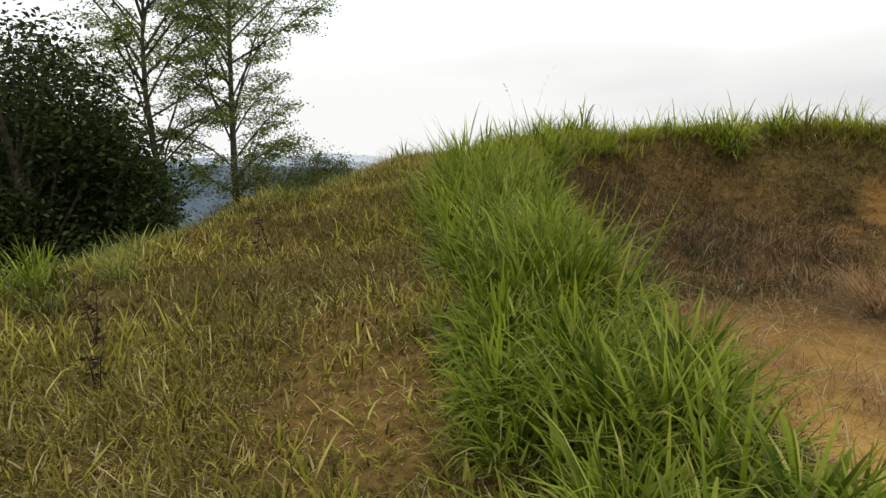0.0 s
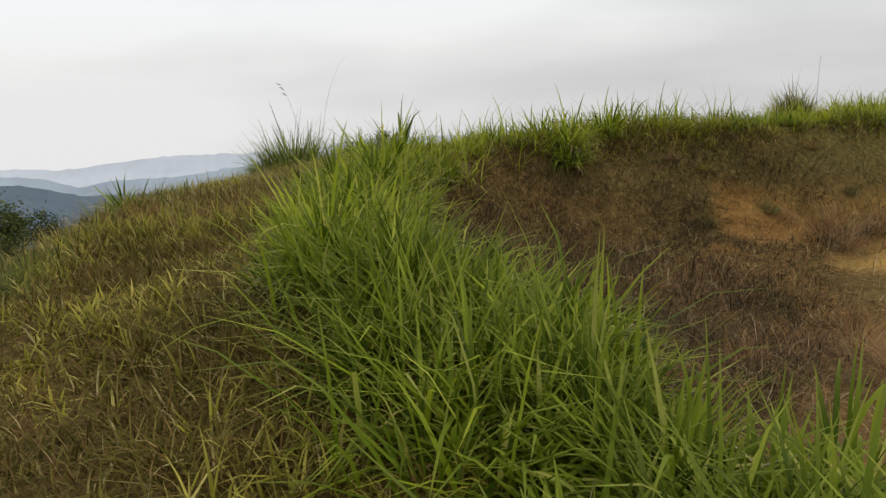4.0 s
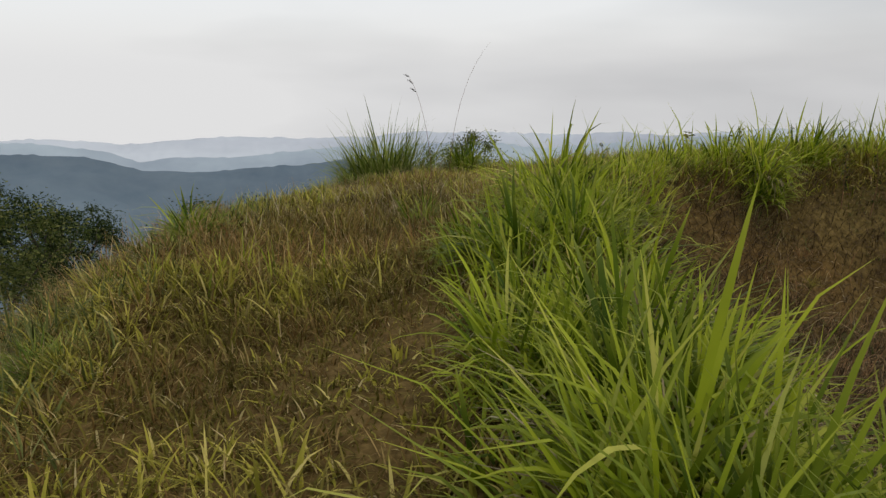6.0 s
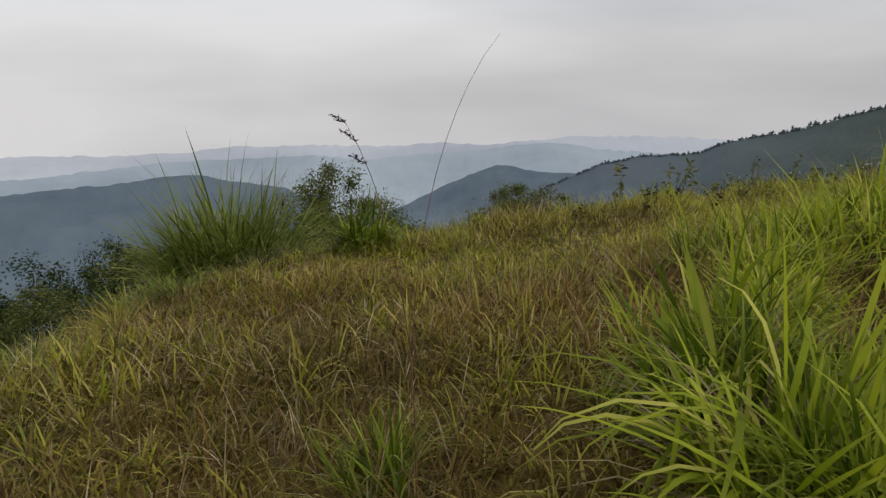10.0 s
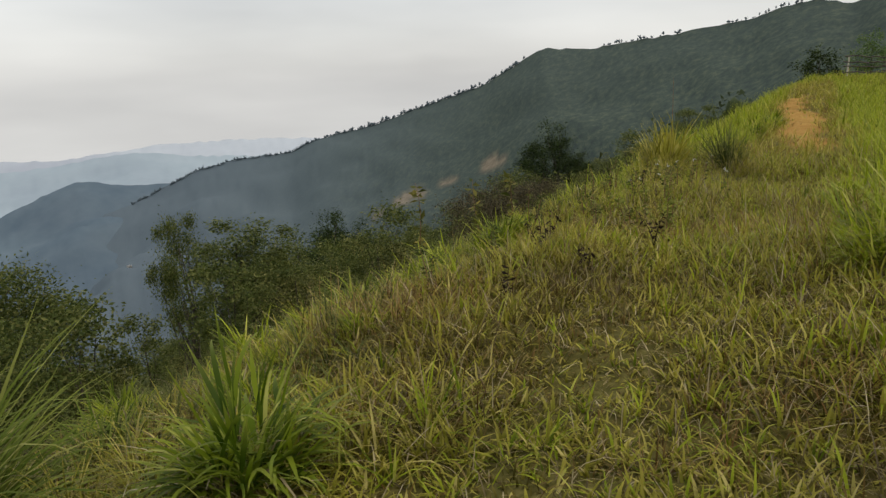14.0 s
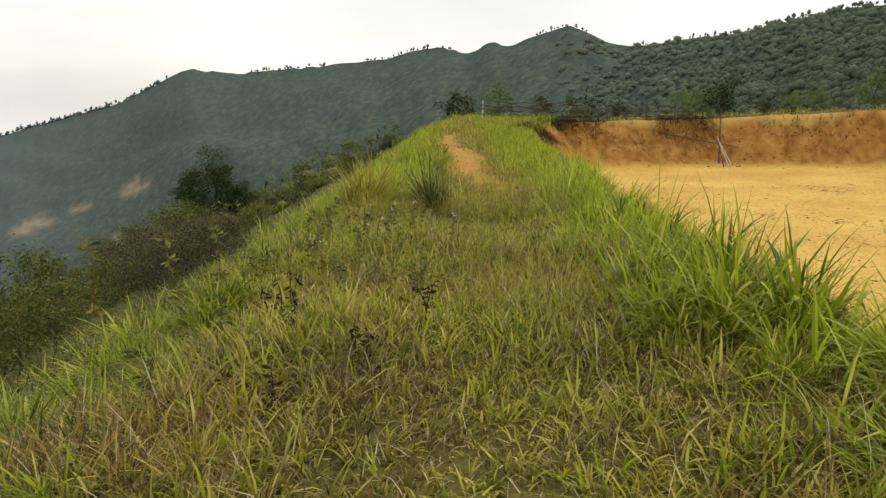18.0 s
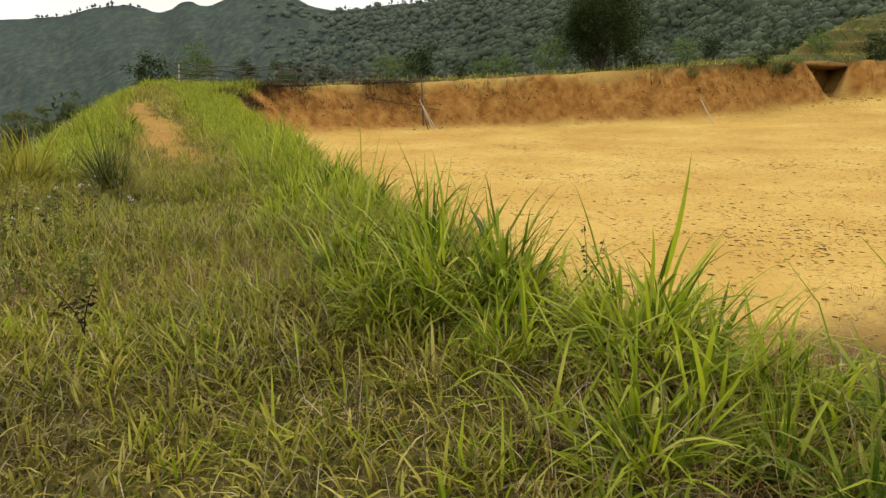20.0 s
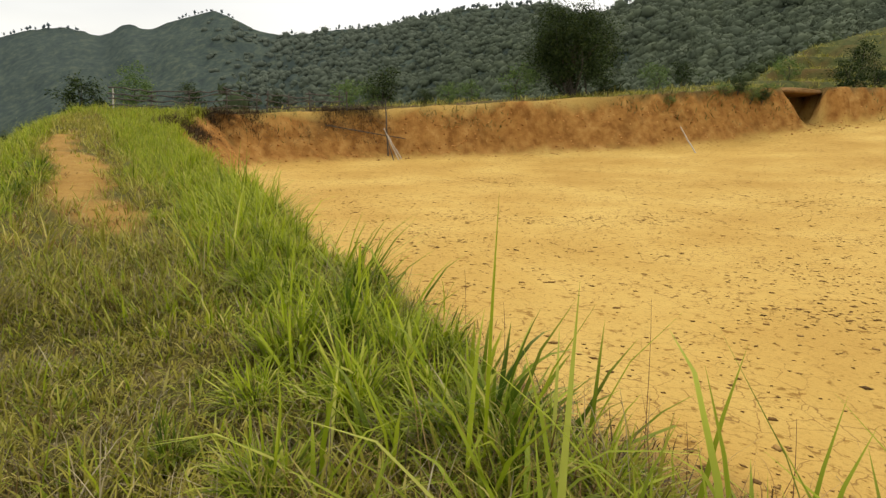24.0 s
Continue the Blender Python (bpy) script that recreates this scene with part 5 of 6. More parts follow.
# ---- woods on the slopes ----
def woods_material(name, stops, haze, spread_):
    """Far foliage: colour by place and by clump, paler with the haze of its distance."""
    m, n, l, b = material(name, 0.9, 0.05)
    g0 = n.new("ShaderNodeNewGeometry")
    rw = ramp(n, stops)
    tone = tex_noise(n, l, 0.09, 3.0, 0.55, g0.outputs["Position"])
    ma, mb = n.new("ShaderNodeMath"), n.new("ShaderNodeMath")
    ma.operation, ma.inputs[1].default_value = "MULTIPLY_ADD", spread_
    l.new(g0.outputs["Random Per Island"], ma.inputs[0])
    l.new(tone.outputs["Fac"], ma.inputs[2])
    mb.operation, mb.inputs[1].default_value = "MULTIPLY", 0.72
    l.new(ma.outputs[0], mb.inputs[0])
    l.new(mb.outputs[0], rw.inputs[0])
    # here the attribute holds each crown's share of haze, painted into its colour
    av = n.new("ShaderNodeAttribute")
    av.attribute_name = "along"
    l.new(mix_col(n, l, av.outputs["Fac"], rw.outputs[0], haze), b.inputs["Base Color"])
    return m


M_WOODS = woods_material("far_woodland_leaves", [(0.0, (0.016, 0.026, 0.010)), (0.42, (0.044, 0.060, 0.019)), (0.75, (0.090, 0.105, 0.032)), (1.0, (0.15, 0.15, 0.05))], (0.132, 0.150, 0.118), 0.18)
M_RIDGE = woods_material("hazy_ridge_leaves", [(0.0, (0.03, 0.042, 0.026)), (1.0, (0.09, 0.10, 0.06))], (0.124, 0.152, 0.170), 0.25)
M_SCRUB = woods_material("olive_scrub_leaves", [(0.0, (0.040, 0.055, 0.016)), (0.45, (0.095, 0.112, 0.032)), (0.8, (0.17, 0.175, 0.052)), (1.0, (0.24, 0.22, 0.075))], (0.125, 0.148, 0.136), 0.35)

bm = bmesh.new()
bmesh.ops.create_icosphere(bm, subdivisions=1, radius=1.0)
LUMP_V, LUMP_F = np.array([tuple(v.co) for v in bm.verts]), np.array([[v.index for v in f.verts] for f in bm.faces])
bm.free()


def crowns(name, places, radius, tall, haze_share, label, tris=22, trunk=0.0, leaf=0.55, lobes=2, core=0.75, mat=None):
    """Many far crowns in one mesh, each some uneven lumps of foliage with loose leafy faces round them."""
    n_ = len(places)
    size3 = np.stack([radius, radius, tall], 1)
    d = rng.normal(0, 1, (n_, tris, 3))
    d /= np.linalg.norm(d, axis=2)[..., None]
    d *= rng.uniform(0.65, 1.05, (n_, tris, 1))
    mid = places + np.stack([0 * tall, 0 * tall, tall * (1.0 + trunk)], 1)
    v = (mid[:, None] + d * size3[:, None])[:, :, None] + rng.normal(0, 0.62, (n_, tris, 3, 3)) * (radius * leaf)[:, None, None, None]
    v = v.reshape(-1, 3)
    t = np.arange(len(v)).reshape(-1, 3)
    al = np.repeat(haze_share, tris * 3)
    k = len(LUMP_V)
    off = rng.normal(0, 0.30, (n_, lobes, 1, 3)) * (lobes > 1)
    big = rng.uniform(0.50, 0.78, (n_, lobes, 1, 1)) if lobes > 1 else np.full((n_, 1, 1, 1), core)
    lump = (off + LUMP_V[None, None] * big * rng.uniform(0.8, 1.15, (n_, lobes, k, 1))) * size3[:, None, None] + mid[:, None, None]
    f = (np.arange(n_ * lobes) * k)[:, None, None] + LUMP_F[None] + len(v)
    v, t, al = np.concatenate([v, lump.reshape(-1, 3)]), np.concatenate([t, f.reshape(-1, 3)]), np.concatenate([al, np.repeat(haze_share, lobes * k)])
    quads = np.zeros((0, 4), int)
    if trunk > 0:
        w = radius * 0.07
        p = places
        top = p + np.stack([0 * w, 0 * w, tall * (1 + trunk)], 1)
        e = np.stack([w, w, 0 * w], 1)
        f = np.stack([w, -w, 0 * w], 1)
        q = np.stack([p - e, p + e, top + e * 0.6, top - e * 0.6, p - f, p + f, top + f * 0.6, top - f * 0.6], 1).reshape(-1, 3)
        quads = len(v) + np.arange(len(q)).reshape(-1, 4)
        v, al = np.concatenate([v, q]), np.concatenate([al, np.repeat(haze_share, 8)])
    return put(name, raw_mesh(name, v, quads, smooth_shade=True, tris=t, along=al), mat or M_WOODS, label=label, category="trees", kind="stuff")


shape = range_shape(MAIN, MAIN_D, MAIN_F, 0.014, 0.22)
az, u = rng.uniform(-156, -100, 19000), rng.random(19000) ** 0.8
keep = rng.random(19000) < smooth(-101, -110, az)
az, u = az[keep], u[keep]
p, dist = shape(np.radians(az), u)
rad = (1.5 + 2.6 * rng.random(len(az)) ** 1.5) * (0.75 + dist / 900)
p[:, 2] -= 0.5 * rad
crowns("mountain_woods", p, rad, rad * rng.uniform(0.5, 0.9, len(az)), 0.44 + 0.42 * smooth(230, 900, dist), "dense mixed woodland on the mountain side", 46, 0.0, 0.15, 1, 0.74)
az = rng.uniform(-72, -42, 420)
p, dist = shape(np.radians(az), np.full(len(az), 0.004))
rad = rng.uniform(0.0008, 0.0020, len(az)) * dist
crowns("ridge_woods", p, rad, rad * rng.uniform(0.8, 1.6, len(az)), 0.84 + 0.14 * smooth(900, 1700, dist), "unbroken tree line along the falling ridge", 12, 0.0, 0.4, 1, 0.75, M_RIDGE)
az = rng.uniform(-162, -58, 520)
az = az[(vnoise(az, 0 * az, 1.6, 91) + 0.25 * vnoise(az, 0 * az, 0.5, 92) > -0.15) | (az < -108)]
p, dist = shape(np.radians(az), np.full(len(az), 0.004))
rad = rng.uniform(0.0011, 0.0024, len(az)) * dist * np.where(az < -116, 1.4, 1.0)
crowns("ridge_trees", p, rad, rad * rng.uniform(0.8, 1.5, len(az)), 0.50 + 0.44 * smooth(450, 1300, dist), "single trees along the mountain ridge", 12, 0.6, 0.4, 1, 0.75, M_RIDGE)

# scrub below the hilltop
for name, m, near_d, far_d, tris, leaf, big in (("slope_scrub", 1900, 38.0, 115.0, 110, 0.12, 1.0), ("far_slope_scrub", 3600, 95.0, 320.0, 12, 0.34, 1.2)):
    az, dd = np.radians(rng.uniform(-97, 45, m)), near_d + (far_d - near_d) * rng.random(m) ** 1.4
    x, y = 3.0 - np.sin(az) * dd, 14.0 + np.cos(az) * dd
    ok = (edge_field(x, y, BROW)[0] < -4.5) & (vnoise(x, y, 9.0, 97) + rng.uniform(-0.5, 0.5, m) > -0.35)
    x, y, dd = x[ok], y[ok], dd[ok]
    rad = rng.uniform(0.35, 0.95, len(x)) * (0.75 + np.minimum(dd, 120) / 55) * big
    rad = np.minimum(rad, 0.28 * np.maximum(-edge_field(x, y, BROW)[0], 1.0))
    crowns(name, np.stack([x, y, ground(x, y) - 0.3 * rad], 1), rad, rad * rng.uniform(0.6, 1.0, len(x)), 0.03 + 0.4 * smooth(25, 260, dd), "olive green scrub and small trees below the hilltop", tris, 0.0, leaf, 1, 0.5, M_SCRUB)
# scrub behind the far bank and on the hill beside it
m = 900
x, y = rng.uniform(46, 120, m), rng.uniform(-90, 20, m)
ok = (edge_field(x, y, BROW)[0] < -1.0)
x, y = x[ok], y[ok]
rad = rng.uniform(0.6, 1.7, len(x))
crowns("far_bank_scrub", np.stack([x, y, ground(x, y) - 0.3 * rad], 1), rad, rad * rng.uniform(0.6, 1.1, len(x)), np.full(len(x), 0.15), "scrub on the slope behind the far bank", 60, 0.0, 0.2, 1, 0.55)
turf("hill_grass", M_OLIVE, 9000, 6, (36.0, 66.0, -85.0, 16.0), lambda x, y: (edge_field(x, y, CREST)[0] < -1.5 * smooth(4, 1, y) * smooth(-23, -19, y)) * smooth(-3, 0.5, edge_field(x, y, BROW)[0]) * smooth(-0.6, 0.4, vnoise(x, y, 4, 95) + 0.3 * smooth(-20, -32, y)), (0.25, 0.6), (0.03, 0.06), 0.8, "rough grass behind the far bank and on the hill", segs=2, radius=0.3)
turf("wall_weeds", M_DULL, 9000, 6, (36.0, 52.0, -45.0, 10.0), lambda x, y: smooth(1.6, 0.2, edge_field(x, y, CREST)[0]) * (edge_field(x, y, CREST)[0] > -0.3) * smooth(0.1, 0.5, vnoise(x, y, 3.2, 96) + 0.5 * smooth(-16, -26, y)), (0.25, 0.55), (0.03, 0.06), 1.4, "green weeds hanging over the top of the far bank", segs=2, radius=0.3)


# ---- fence, sticks and poles on the far bank ----
def pole_mesh(name, a, b_, r0, r1, mat, seed=0, sides=7, wobble=0.01):
    g = np.random.default_rng(seed)
    pts = [tuple(np.array(a) + (np.array(b_) - np.array(a)) * t + g.normal(0, wobble, 3)) for t in np.linspace(0, 1, 7)]
    return tube_mesh(name, [(pts, [r0 + (r1 - r0) * t for t in np.linspace(0, 1, 7)])], mat, sides)


def fence(points, rails, label, name="rail_fence", seed=1):
    """Rough posts with long thin rails lashed across them."""
    g = np.random.default_rng(seed)
    root = new(name)
    root.location = (*points[0], gz(*points[0]))
    tagged(root, label, "fence")
    o = Vector(root.location)
    tops = []
    for (x, y) in points:
        base = Vector((x, y, gz(x, y))) - o
        top = base + Vector((g.normal(0, 0.05), g.normal(0, 0.05), g.uniform(1.15, 1.4)))
        tops.append((base, top))
        ob = new("post", pole_mesh("post", base - Vector((0, 0, 0.25)), top, 0.05, 0.04, M_PALEWOOD if g.random() < 0.12 else M_WOOD, int(g.integers(99))))
        ob.parent = root
    for h in rails:
        for k in range(len(points) - 1):
            a = tops[k][0].lerp(tops[k][1], h + g.normal(0, 0.03)) + Vector((-0.06, 0, 0))
            c = tops[k + 1][0].lerp(tops[k + 1][1], h + g.normal(0, 0.05)) + Vector((-0.06, 0, 0))
            over = (c - a) * 0.12
            ob = new("rail", pole_mesh("rail", a - over, c + over, 0.038, 0.03, M_WOOD, int(g.integers(99)), 6, 0.03))
            ob.parent = root
    return root


fence([(50.6, 12.4), (50.7, 10.4), (50.8, 8.3), (50.9, 6.2), (51.0, 4.4)], (0.3, 0.55, 0.78, 0.97), "weathered wooden rail fence along the far bank", seed=2)
fence([(50.6, 3.9), (50.6, 2.6), (50.4, 1.2), (50.2, -0.6)], (0.25, 0.5, 0.8), "half-collapsed wooden rail fence on the far bank", "broken_fence", seed=3)
g = np.random.default_rng(5)
heap = tagged(new("brushwood_heap"), "tangled grey brushwood heap sliding down the bank", "brushwood")
heap.location = (49.4, 0.5, gz(49.4, 0.5))
for k in range(34):
    a = Vector((g.normal(0, 0.5), g.normal(0, 1.9), g.uniform(0.0, 0.5)))
    c = a + Vector((g.normal(0, 0.5), g.normal(0, 0.9), g.normal(0.15, 0.35)))
    new("branch", pole_mesh("branch", a, c, 0.02, 0.006, M_BARK, k, 5, 0.04)).parent = heap


def lone_pole(name, foot, top, r, mat, label, category="pole"):
    o = Vector(foot)
    ob = new(name, pole_mesh(name, (0, 0, 0), Vector(top) - o, r, r * 0.7, mat, 3))
    ob.location = o
    return tagged(ob, label, category)


def foot_at(x, y):
    return (x, y, gz(x, y) - 0.05)


wx, wy = 47.1, -2.6
lone_pole("upright_pole", foot_at(wx, wy), (wx + 0.5, wy, gz(wx, wy) + 3.5), 0.05, M_WOOD, "grey upright pole at the foot of the far bank")
for k, (dx, dy, hx, hy, hz) in enumerate(((-0.7, -0.4, 0.2, 0.2, 1.7), (-0.5, -0.7, 0.3, 0.1, 1.6), (-0.8, 0.0, 0.25, 0.1, 1.5))):
    lone_pole("leaning_stick", foot_at(wx + dx, wy + dy), (wx + hx, wy + hy, gz(wx, wy) + hz), 0.035, M_PALEWOOD if k < 2 else M_WOOD, "pale stick leaning against an upright pole", "stick")
lone_pole("fallen_rail", (47.9, 1.2, gz(47.9, 1.2) + 0.12), (47.3, -3.9, gz(47.3, -3.9) + 0.35), 0.035, M_WOOD, "long grey rail fallen across the bank", "rail")
lone_pole("short_post", foot_at(48.9, -0.6), (48.9, -0.6, gz(48.9, -0.6) + 1.1), 0.05, M_WOOD, "short grey post at the edge of the bank", "post")
x, y = from_eye(E24, -139.9, 48.0)
lone_pole("peeled_stick", foot_at(x, y), (x + 1.5, y - 0.1, gz(x, y) + 1.6), 0.042, M_PALEWOOD, "peeled whitish stick leaning on the far bank", "stick")

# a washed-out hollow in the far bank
# clay of the lip: darker and browner than the bank's, mottled by noise
M_HOLLOW, n, l, b = material("dark_brown_clay", 0.95, 0.05)
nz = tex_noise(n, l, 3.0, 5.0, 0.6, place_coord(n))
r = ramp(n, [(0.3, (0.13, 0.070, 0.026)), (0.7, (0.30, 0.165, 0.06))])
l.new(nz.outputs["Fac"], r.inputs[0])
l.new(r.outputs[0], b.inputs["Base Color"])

bm = bmesh.new()
bmesh.ops.create_icosphere(bm, subdivisions=3, radius=1.0)
for v in bm.verts:
    k = 1 + 0.12 * noise.noise(v.co * 2.3)
    v.co = Vector((v.co.x * 2.3 * k, v.co.y * 2.5 * k, v.co.z * 0.34 * k))
me = bpy.data.meshes.new("hollow_roof")
bm.to_mesh(me)
bm.free()
me.polygons.foreach_set("use_smooth", np.ones(len(me.polygons), bool))
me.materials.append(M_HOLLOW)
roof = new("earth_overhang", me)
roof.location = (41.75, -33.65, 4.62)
tagged(roof, "overhanging lip of clay above a washed-out hollow", "earth", kind="structure")

# ---- weeds, stalks and flowers on the bank ----
M_DEAD, n, l, b = material("blackened_dead_weed", 0.95)
nz = tex_noise(n, l, 30.0, 3.0, 0.6, place_coord(n))
r = ramp(n, [(0.3, (0.012, 0.009, 0.007)), (0.7, (0.06, 0.04, 0.028))])
l.new(nz.outputs["Fac"], r.inputs[0])
l.new(r.outputs[0], b.inputs["Base Color"])
M_STALK, n, l, b = material("dry_red_stalk", 0.8)
nz = tex_noise(n, l, 20.0, 3.0, 0.5, place_coord(n))
r = ramp(n, [(0.3, (0.13, 0.06, 0.035)), (0.7, (0.27, 0.16, 0.09))])
l.new(nz.outputs["Fac"], r.inputs[0])
l.new(r.outputs[0], b.inputs["Base Color"])
M_PETAL, n, l, b = material("white_petals", 0.7)
nz = tex_noise(n, l, 60.0, 2.0, 0.5, place_coord(n))
r = ramp(n, [(0.3, (0.70, 0.69, 0.64)), (0.7, (0.85, 0.85, 0.82))])
l.new(nz.outputs["Fac"], r.inputs[0])
l.new(r.outputs[0], b.inputs["Base Color"])


def weed(name, x, y, height, mat, leaf_mat, leaf, per_stem, stems, label, seed, spread_=0.12, heads=None, category="weed", group=""):
    """An upright weed: thin stems, leaves along them, and, where it has them, flower or seed heads."""
    g = np.random.default_rng(seed)
    root = tagged(new(name), label, category, group)
    root.location = (x, y, gz(x, y))
    for k in range(stems):
        a = (g.normal(0, 0.03), g.normal(0, 0.03), -0.05)
        h = height * g.uniform(0.7, 1.05)
        top = (a[0] + g.normal(0, spread_), a[1] + g.normal(0, spread_), h)
        path = bent(a, top, g, 0.0, 6)
        stem = new("stem", tube_mesh(name + "_stem", [(path, [0.006, 0.0055, 0.005, 0.004, 0.003, 0.002])], mat, 5))
        stem.parent = root
        if per_stem:
            t = g.uniform(0.25, 1.0, per_stem)
            pts = np.array([np.array(path[int(v * 5)]) * (1 - (v * 5) % 1) + np.array(path[min(5, int(v * 5) + 1)]) * ((v * 5) % 1) for v in t])
            lf = new("foliage", leaf_mesh(name + "_leaf", pts, leaf, leaf_mat, g, 0.1, 0.4))
            lf.parent = root
        if heads:
            pts = np.array(path[-1]) + g.normal(0, 0.008, (10, 3))
            hd = new("flower_head", leaf_mesh(name + "_head", pts, heads, M_PETAL, g, -0.3, 0.6))
            hd.parent = root
    return root


for k, (x, y, h) in enumerate(((8.0, 18.9, 0.42), (7.75, 18.75, 0.36), (7.7, 17.7, 0.38), (8.3, 18.8, 0.4), (6.3, 18.6, 0.22), (11.2, 18.2, 0.4), (7.0, 18.2, 0.25), (-2.2, 4.2, 0.5), (-1.9, 3.6, 0.3), (-1.7, 6.4, 0.4))):
    weed("dead_weed", x, y, h, M_DEAD, M_DEAD, 0.055, 16, 2, "withered blackened weed standing in the grass", 200 + k, 0.08, group="withered weeds")
for k, (x, y, h) in enumerate(((10.4, 18.9, 0.6), (11.4, 18.7, 0.65), (9.0, 19.2, 0.5), (6.4, 19.3, 0.45), (7.7, 19.2, 0.45))):
    weed("leafy_weed", x, y, h, M_STALK, M_LEAF_MID, 0.05, 44, 2, "upright leafy weed among the grass", 230 + k, 0.06, group="leafy weeds")
for k in range(18):
    weed("leafy_weed", rr.uniform(8.6, 13.2), rr.uniform(17.5, 18.9), rr.uniform(0.28, 0.5), M_STALK, rr.choice((M_LEAF_WEED, M_LEAF_WEED, M_LEAF_OLIVE)), 0.06, 30, 2, "upright leafy weed among the grass", 300 + k, 0.09, group="leafy weeds")
for k, (x, y, h) in enumerate(((6.95, 14.5, 1.1), (7.3, 14.35, 1.15))):
    weed("dark_weed", x, y, h, M_STALK, M_LEAF_DARK, 0.045, 46, 1, "slim dark leafy weed on the crest of the bank", 250 + k, 0.02, group="dark weeds")
for k, (x, y, h, turn) in enumerate(((9.7, 21.0, 1.25, 0.05), (9.45, 19.9, 1.0, 0.45), (10.3, 19.9, 0.95, 0.2))):
    weed("drooping_sapling", x, y, h, M_STALK, M_LEAF_YELLOW, 0.13, 40, 1, "thin bowed sapling with hanging yellowing leaves", 280 + k, turn, group="saplings", category="sapling")
for k, (x, y, h) in enumerate(((11.7, 17.7, 0.5), (12.1, 17.9, 0.45), (11.3, 17.95, 0.42), (12.6, 18.2, 0.5), (10.6, 18.3, 0.42), (9.7, 18.7, 0.4), (13.2, 17.6, 0.45), (10.9, 17.2, 0.4))):
    weed("white_flower", x, y, h, M_STALK, M_LEAF_MID, 0.06, 14, 2, "small white wild flower on a thin stem", 260 + k, 0.06, 0.016, "flower", "white flowers")


def seed_stalk(x, y, height, lean, head, r, label, seed, mat=None):
    """A long grass culm that bows at its top under a dark one-sided seed head."""
    g = np.random.default_rng(seed)
    root = tagged(new("seed_stalk"), label, "grass stalk", "seed stalks")
    root.location = (x, y, gz(x, y))
    t = np.linspace(0, 1, 14)
    path = [(lean[0] * v ** 2.6, lean[1] * v ** 2.6, height * (v - 0.06 * v ** 6)) for v in t]
    new("culm", tube_mesh("culm", [(path, [r * (1 - 0.75 * v) for v in t])], mat or M_STALK, 5)).parent = root
    if head:
        pts, runs = [], []
        for k in range(3):
            v = 1.0 - 0.06 * k
            p = np.array([lean[0] * v ** 2.6, lean[1] * v ** 2.6, height * (v - 0.06 * v ** 6)])
            q = p + np.array([lean[0] * (0.42 + 0.06 * k) + g.normal(0, 0.008), lean[1] * 0.3, 0.075 - 0.03 * (k == 0) + g.normal(0, 0.008)]) * head * 3.2
            runs.append((bent(p, q, g, 0.03, 4), [0.0025, 0.002, 0.0018, 0.001]))
            f = np.linspace(0.05, 1, 34)[:, None]
            pts.append(p + (q - p) * f + g.normal(0, 0.003, (34, 3)))
        for run, pt in zip(runs, pts):
            branch = new("seed_branch", tube_mesh("seed_branch", [run], M_DEAD, 4))
            branch.parent = root
            tagged(new("spikelet", leaf_mesh("spikelet", pt, 0.013, M_DEAD, g, -0.2, 0.35)), kind="stuff").parent = branch
    return root


seed_stalk(1.36, 14.45, 1.58, (-0.22, 0.10), 0.14, 0.004, "tall grass stalk bowing under a dark seed head", 1)
seed_stalk(1.8, 15.2, 1.98, (0.42, -0.12), 0.0, 0.003, "very tall thin arching grass stalk", 2)
seed_stalk(16.4, 18.5, 1.9, (0.05, 0.02), 0.0, 0.008, "tall bare grass stalk on the bank", 3)
for k, (x, y, h) in enumerate(((10.6, 13.2, 1.6), (13.4, 12.9, 1.2), (12.0, 13.4, 0.9), (9.2, 13.7, 1.1), (15.6, 12.8, 1.0), (9.9, 13.6, 0.8))):
    seed_stalk(x, y, h, (0.03, 0.02), 0.0, 0.004, "thin dry reddish stem at the pond's edge", 10 + k)


# ---- clods and leaves on the pond bed, stones on the banks ----
def clod_mesh(name, x, y, z, size, flat, mat):
    """Small lumps, each an uneven eight-faced stone, sunk a little into the ground."""
    n_ = len(x)
    dirs = np.array([(1, 0, 0), (0, 1, 0), (-1, 0, 0), (0, -1, 0), (0, 0, 1), (0, 0, -1)], float)
    rad = size[:, None] * rng.uniform(0.6, 1.4, (n_, 6))
    v = dirs[None] * rad[..., None] * np.array([1, 1, flat])
    a = rng.uniform(0, 6.28, n_)
    c_, s_ = np.cos(a)[:, None], np.sin(a)[:, None]
    vx_, vy_ = v[..., 0] * c_ - v[..., 1] * s_, v[..., 0] * s_ + v[..., 1] * c_
    v = np.stack([vx_ + x[:, None], vy_ + y[:, None], v[..., 2] + z[:, None]], -1).reshape(-1, 3)
    f = np.array([(0, 1, 4), (1, 2, 4), (2, 3, 4), (3, 0, 4), (1, 0, 5), (2, 1, 5), (3, 2, 5), (0, 3, 5)])
    t = (np.arange(n_) * 6)[:, None, None] + f[None]
    me = raw_mesh(name, v, np.zeros((0, 4), int), tris=t.reshape(-1, 3))
    me.materials.append(mat)
    return me


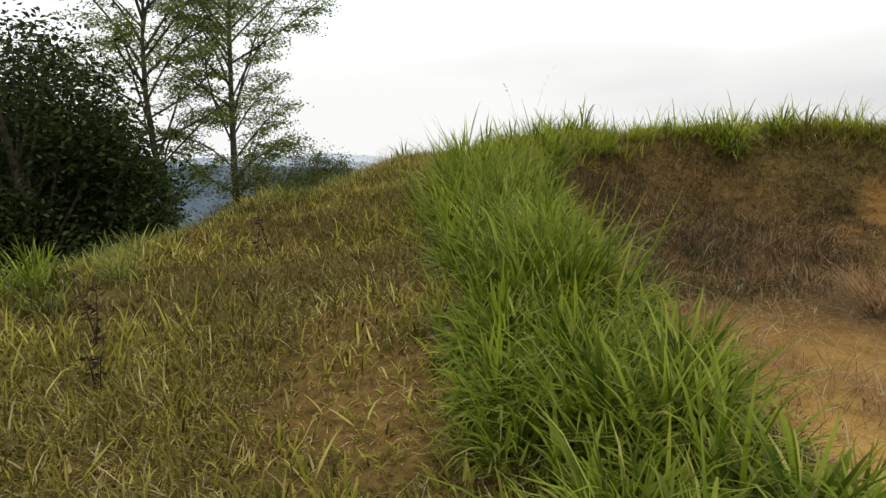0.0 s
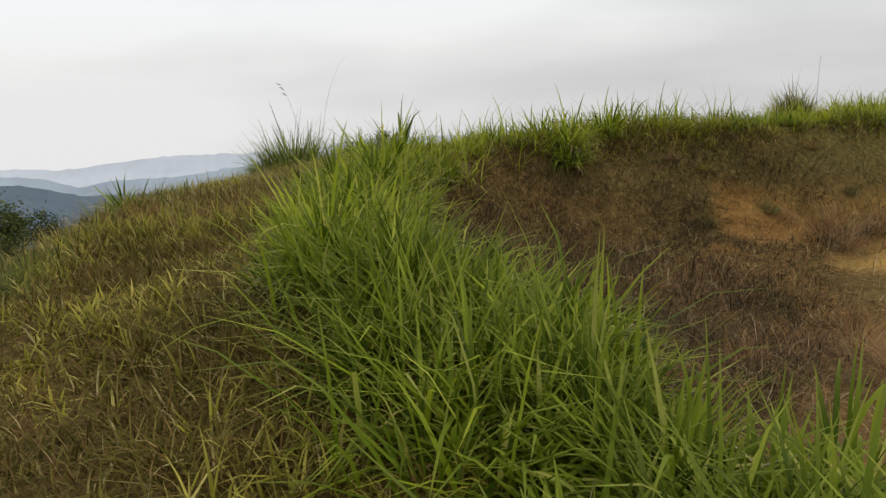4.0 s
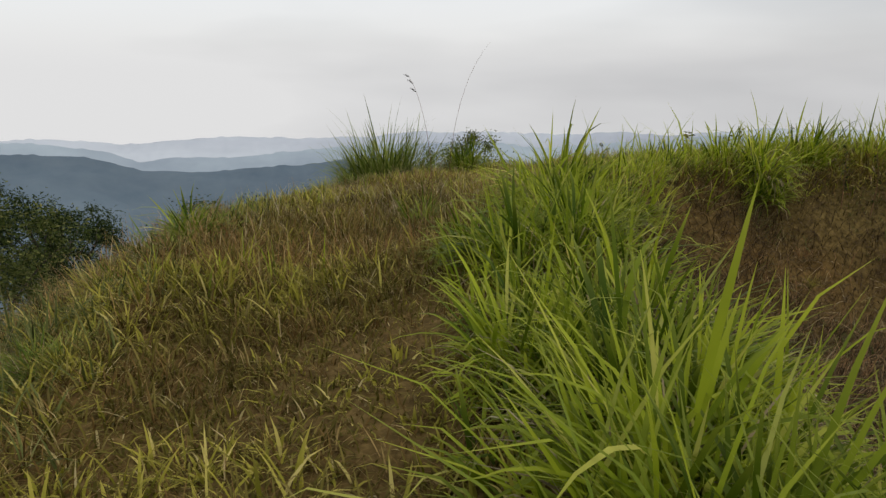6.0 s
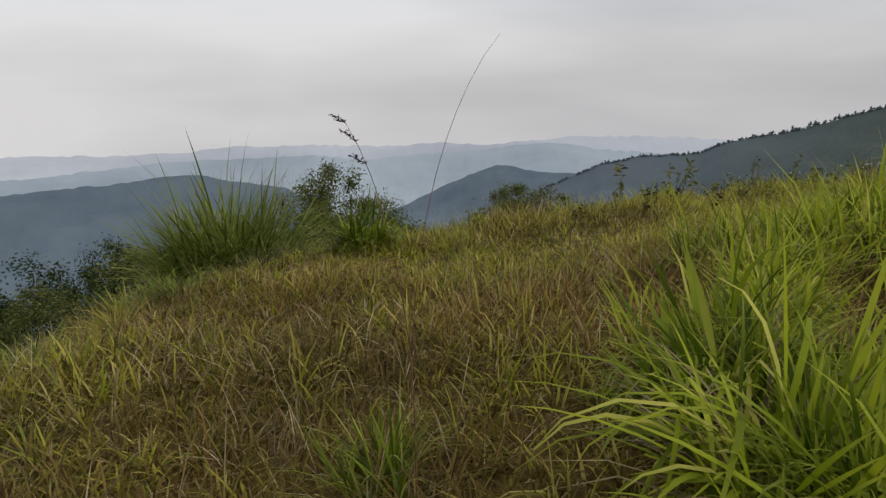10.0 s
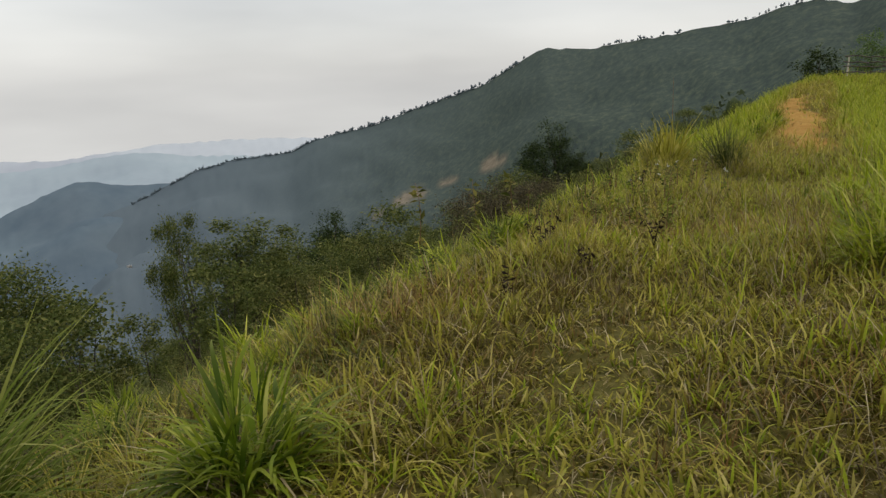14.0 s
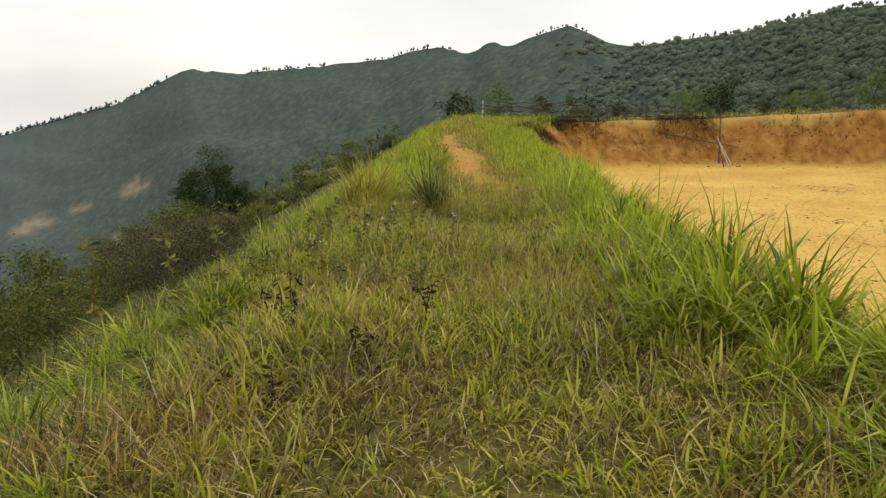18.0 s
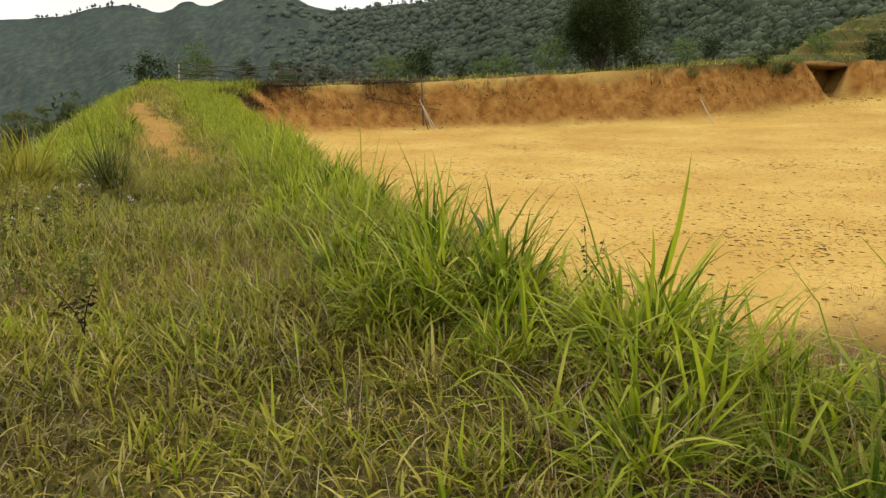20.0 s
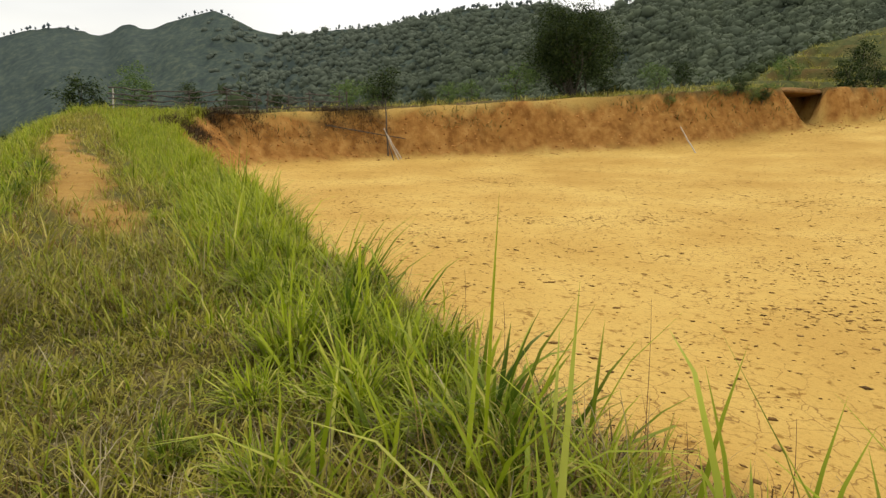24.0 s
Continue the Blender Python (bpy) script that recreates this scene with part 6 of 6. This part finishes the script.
M_CLOD, n, l, b = material("dark_dry_clods", 0.95, 0.05)
g1 = n.new("ShaderNodeNewGeometry")
r = ramp(n, [(0.0, (0.10, 0.055, 0.020)), (0.5, (0.25, 0.140, 0.045)), (1.0, (0.44, 0.27, 0.09))])
l.new(g1.outputs["Random Per Island"], r.inputs[0])
l.new(r.outputs[0], b.inputs["Base Color"])
x, y = scatter(120000, 6.0, 46.0, -34.0, 14.5, lambda x, y: (edge_field(x, y, CREST)[0] > 2.0) * (0.12 + 0.6 * smooth(0.1, 0.8, vnoise(x, y, 2.6, 101) + 0.5 * vnoise(x, y, 0.9, 102))) * smooth(48, 14, np.hypot(x - 9, y - 14)))
put("pond_bed_clods", clod_mesh("pond_bed_clods", x, y, ground(x, y) + 0.004, rng.uniform(0.012, 0.042, len(x)) * (0.8 + rng.random(len(x)) ** 6 * 1.6), 0.18, M_CLOD), None,
    label="dark clods and dead leaves strewn over the dry pond bed", category="clods", kind="stuff")
M_RUBBLE, n, l, b = material("orange_clay_rubble", 0.95, 0.05)
g1 = n.new("ShaderNodeNewGeometry")
r = ramp(n, [(0.0, (0.17, 0.07, 0.02)), (0.5, (0.38, 0.17, 0.045)), (1.0, (0.55, 0.30, 0.10))])
l.new(g1.outputs["Random Per Island"], r.inputs[0])
l.new(r.outputs[0], b.inputs["Base Color"])
x, y = scatter(5200, 36.0, 50.0, -40.0, 12.0, lambda x, y: (edge_field(x, y, CREST)[0] > 0.3) * smooth(3.2, 1.6, edge_field(x, y, CREST)[0]))
put("bank_rubble", clod_mesh("bank_rubble", x, y, ground(x, y), rng.uniform(0.03, 0.11, len(x)), 0.7, M_RUBBLE), None, label="clay rubble fallen from the far bank", category="rubble", kind="stuff")


# ---- huts down the slope ----
M_ROOF, n, l, b = material("grey_sheet_roof", 0.6, 0.3)
nz = tex_noise(n, l, 2.0, 4.0, 0.6, place_coord(n))
r = ramp(n, [(0.3, (0.20, 0.20, 0.20)), (0.7, (0.33, 0.32, 0.31))])
l.new(nz.outputs["Fac"], r.inputs[0])
l.new(r.outputs[0], b.inputs["Base Color"])
M_PLASTER, n, l, b = material("stained_pale_plaster", 0.9)
nz = tex_noise(n, l, 1.2, 5.0, 0.6, place_coord(n))
r = ramp(n, [(0.3, (0.36, 0.33, 0.29)), (0.7, (0.58, 0.55, 0.50))])
l.new(nz.outputs["Fac"], r.inputs[0])
l.new(r.outputs[0], b.inputs["Base Color"])


def slab(name, x0, x1, y0, y1, z0, z1, mat, lift=0.0):
    """A plain board or wall; lift raises its middle line into a ridge."""
    xm = (x0 + x1) / 2
    v = [(x0, y0, z0), (xm, y0, z0 + lift), (x1, y0, z0), (x0, y1, z0), (xm, y1, z0 + lift), (x1, y1, z0)]
    v += [(x, y, z + (z1 - z0)) for x, y, z in v]
    f = [(0, 3, 4, 1), (1, 4, 5, 2), (6, 7, 10, 9), (7, 8, 11, 10), (0, 1, 7, 6), (1, 2, 8, 7), (3, 9, 10, 4), (4, 10, 11, 5), (0, 6, 9, 3), (2, 5, 11, 8)]
    return raw_mesh_with(name, v, f, mat)


def raw_mesh_with(name, v, f, mat):
    me = raw_mesh(name, np.array(v, float), np.array(f))
    me.materials.append(mat)
    return me


def hut(x, y, turn, w, d, h, label, z=None):
    root = tagged(new("hut"), label, "house", "huts on the slope")
    root.matrix_world = Matrix.LocRotScale((x, y, gz(x, y) - 0.2 if z is None else z), Euler((0, 0, turn)), None)
    t = 0.2
    for nm, box in (("front_wall", (-w / 2, w / 2, -d / 2, -d / 2 + t)), ("back_wall", (-w / 2, w / 2, d / 2 - t, d / 2)), ("side_wall", (-w / 2, -w / 2 + t, -d / 2 + t, d / 2 - t)), ("side_wall", (w / 2 - t, w / 2, -d / 2 + t, d / 2 - t))):
        new(nm, slab(nm, *box, 0, h, M_PLASTER)).parent = root
    new("roof", slab("roof", -w / 2 - 0.4, w / 2 + 0.4, -d / 2 - 0.4, d / 2 + 0.4, h, h + 0.08, M_ROOF, 0.8)).parent = root
    new("door", slab("door", -0.5, 0.5, -d / 2 - 0.05, -d / 2 - 0.005, 0.2, 2.1, M_WOOD)).parent = root
    return root


for eye, az, el, w, label in ((E17, -82.4, -5.4, 3.0, "small grey roofed hut among trees"), (E17, -81.6, -5.9, 2.6, "small pale hut among trees"), (E17, -72.5, -7.9, 5.0, "far pale hut on the slope")):
    spots = [(abs(math.degrees(math.atan2(gz(*from_eye(eye, az, d)) + 2 - 1.8, d)) - el), d) for d in range(60, 420, 6)]
    d = min(spots)[1]
    x, y = from_eye(eye, az, d)
    hut(x, y, radians(az + 20), w, w * 0.7, 2.5, label)
for az, el, w, label in ((-38.9, -11.9, 16.0, "long pale house far down in the valley"), (-41.3, -12.3, 9.0, "small pale house far down in the valley")):
    u = np.linspace(0.02, 0.98, 160)
    p, dist = shape(np.full(160, radians(az)), u)
    i = int(np.argmin(np.abs(np.degrees(np.arctan2(p[:, 2] - EYE0[2], dist)) - el)))
    hut(p[i, 0], p[i, 1], radians(az), w, 7.0, 4.0, label, p[i, 2] - 1.0)
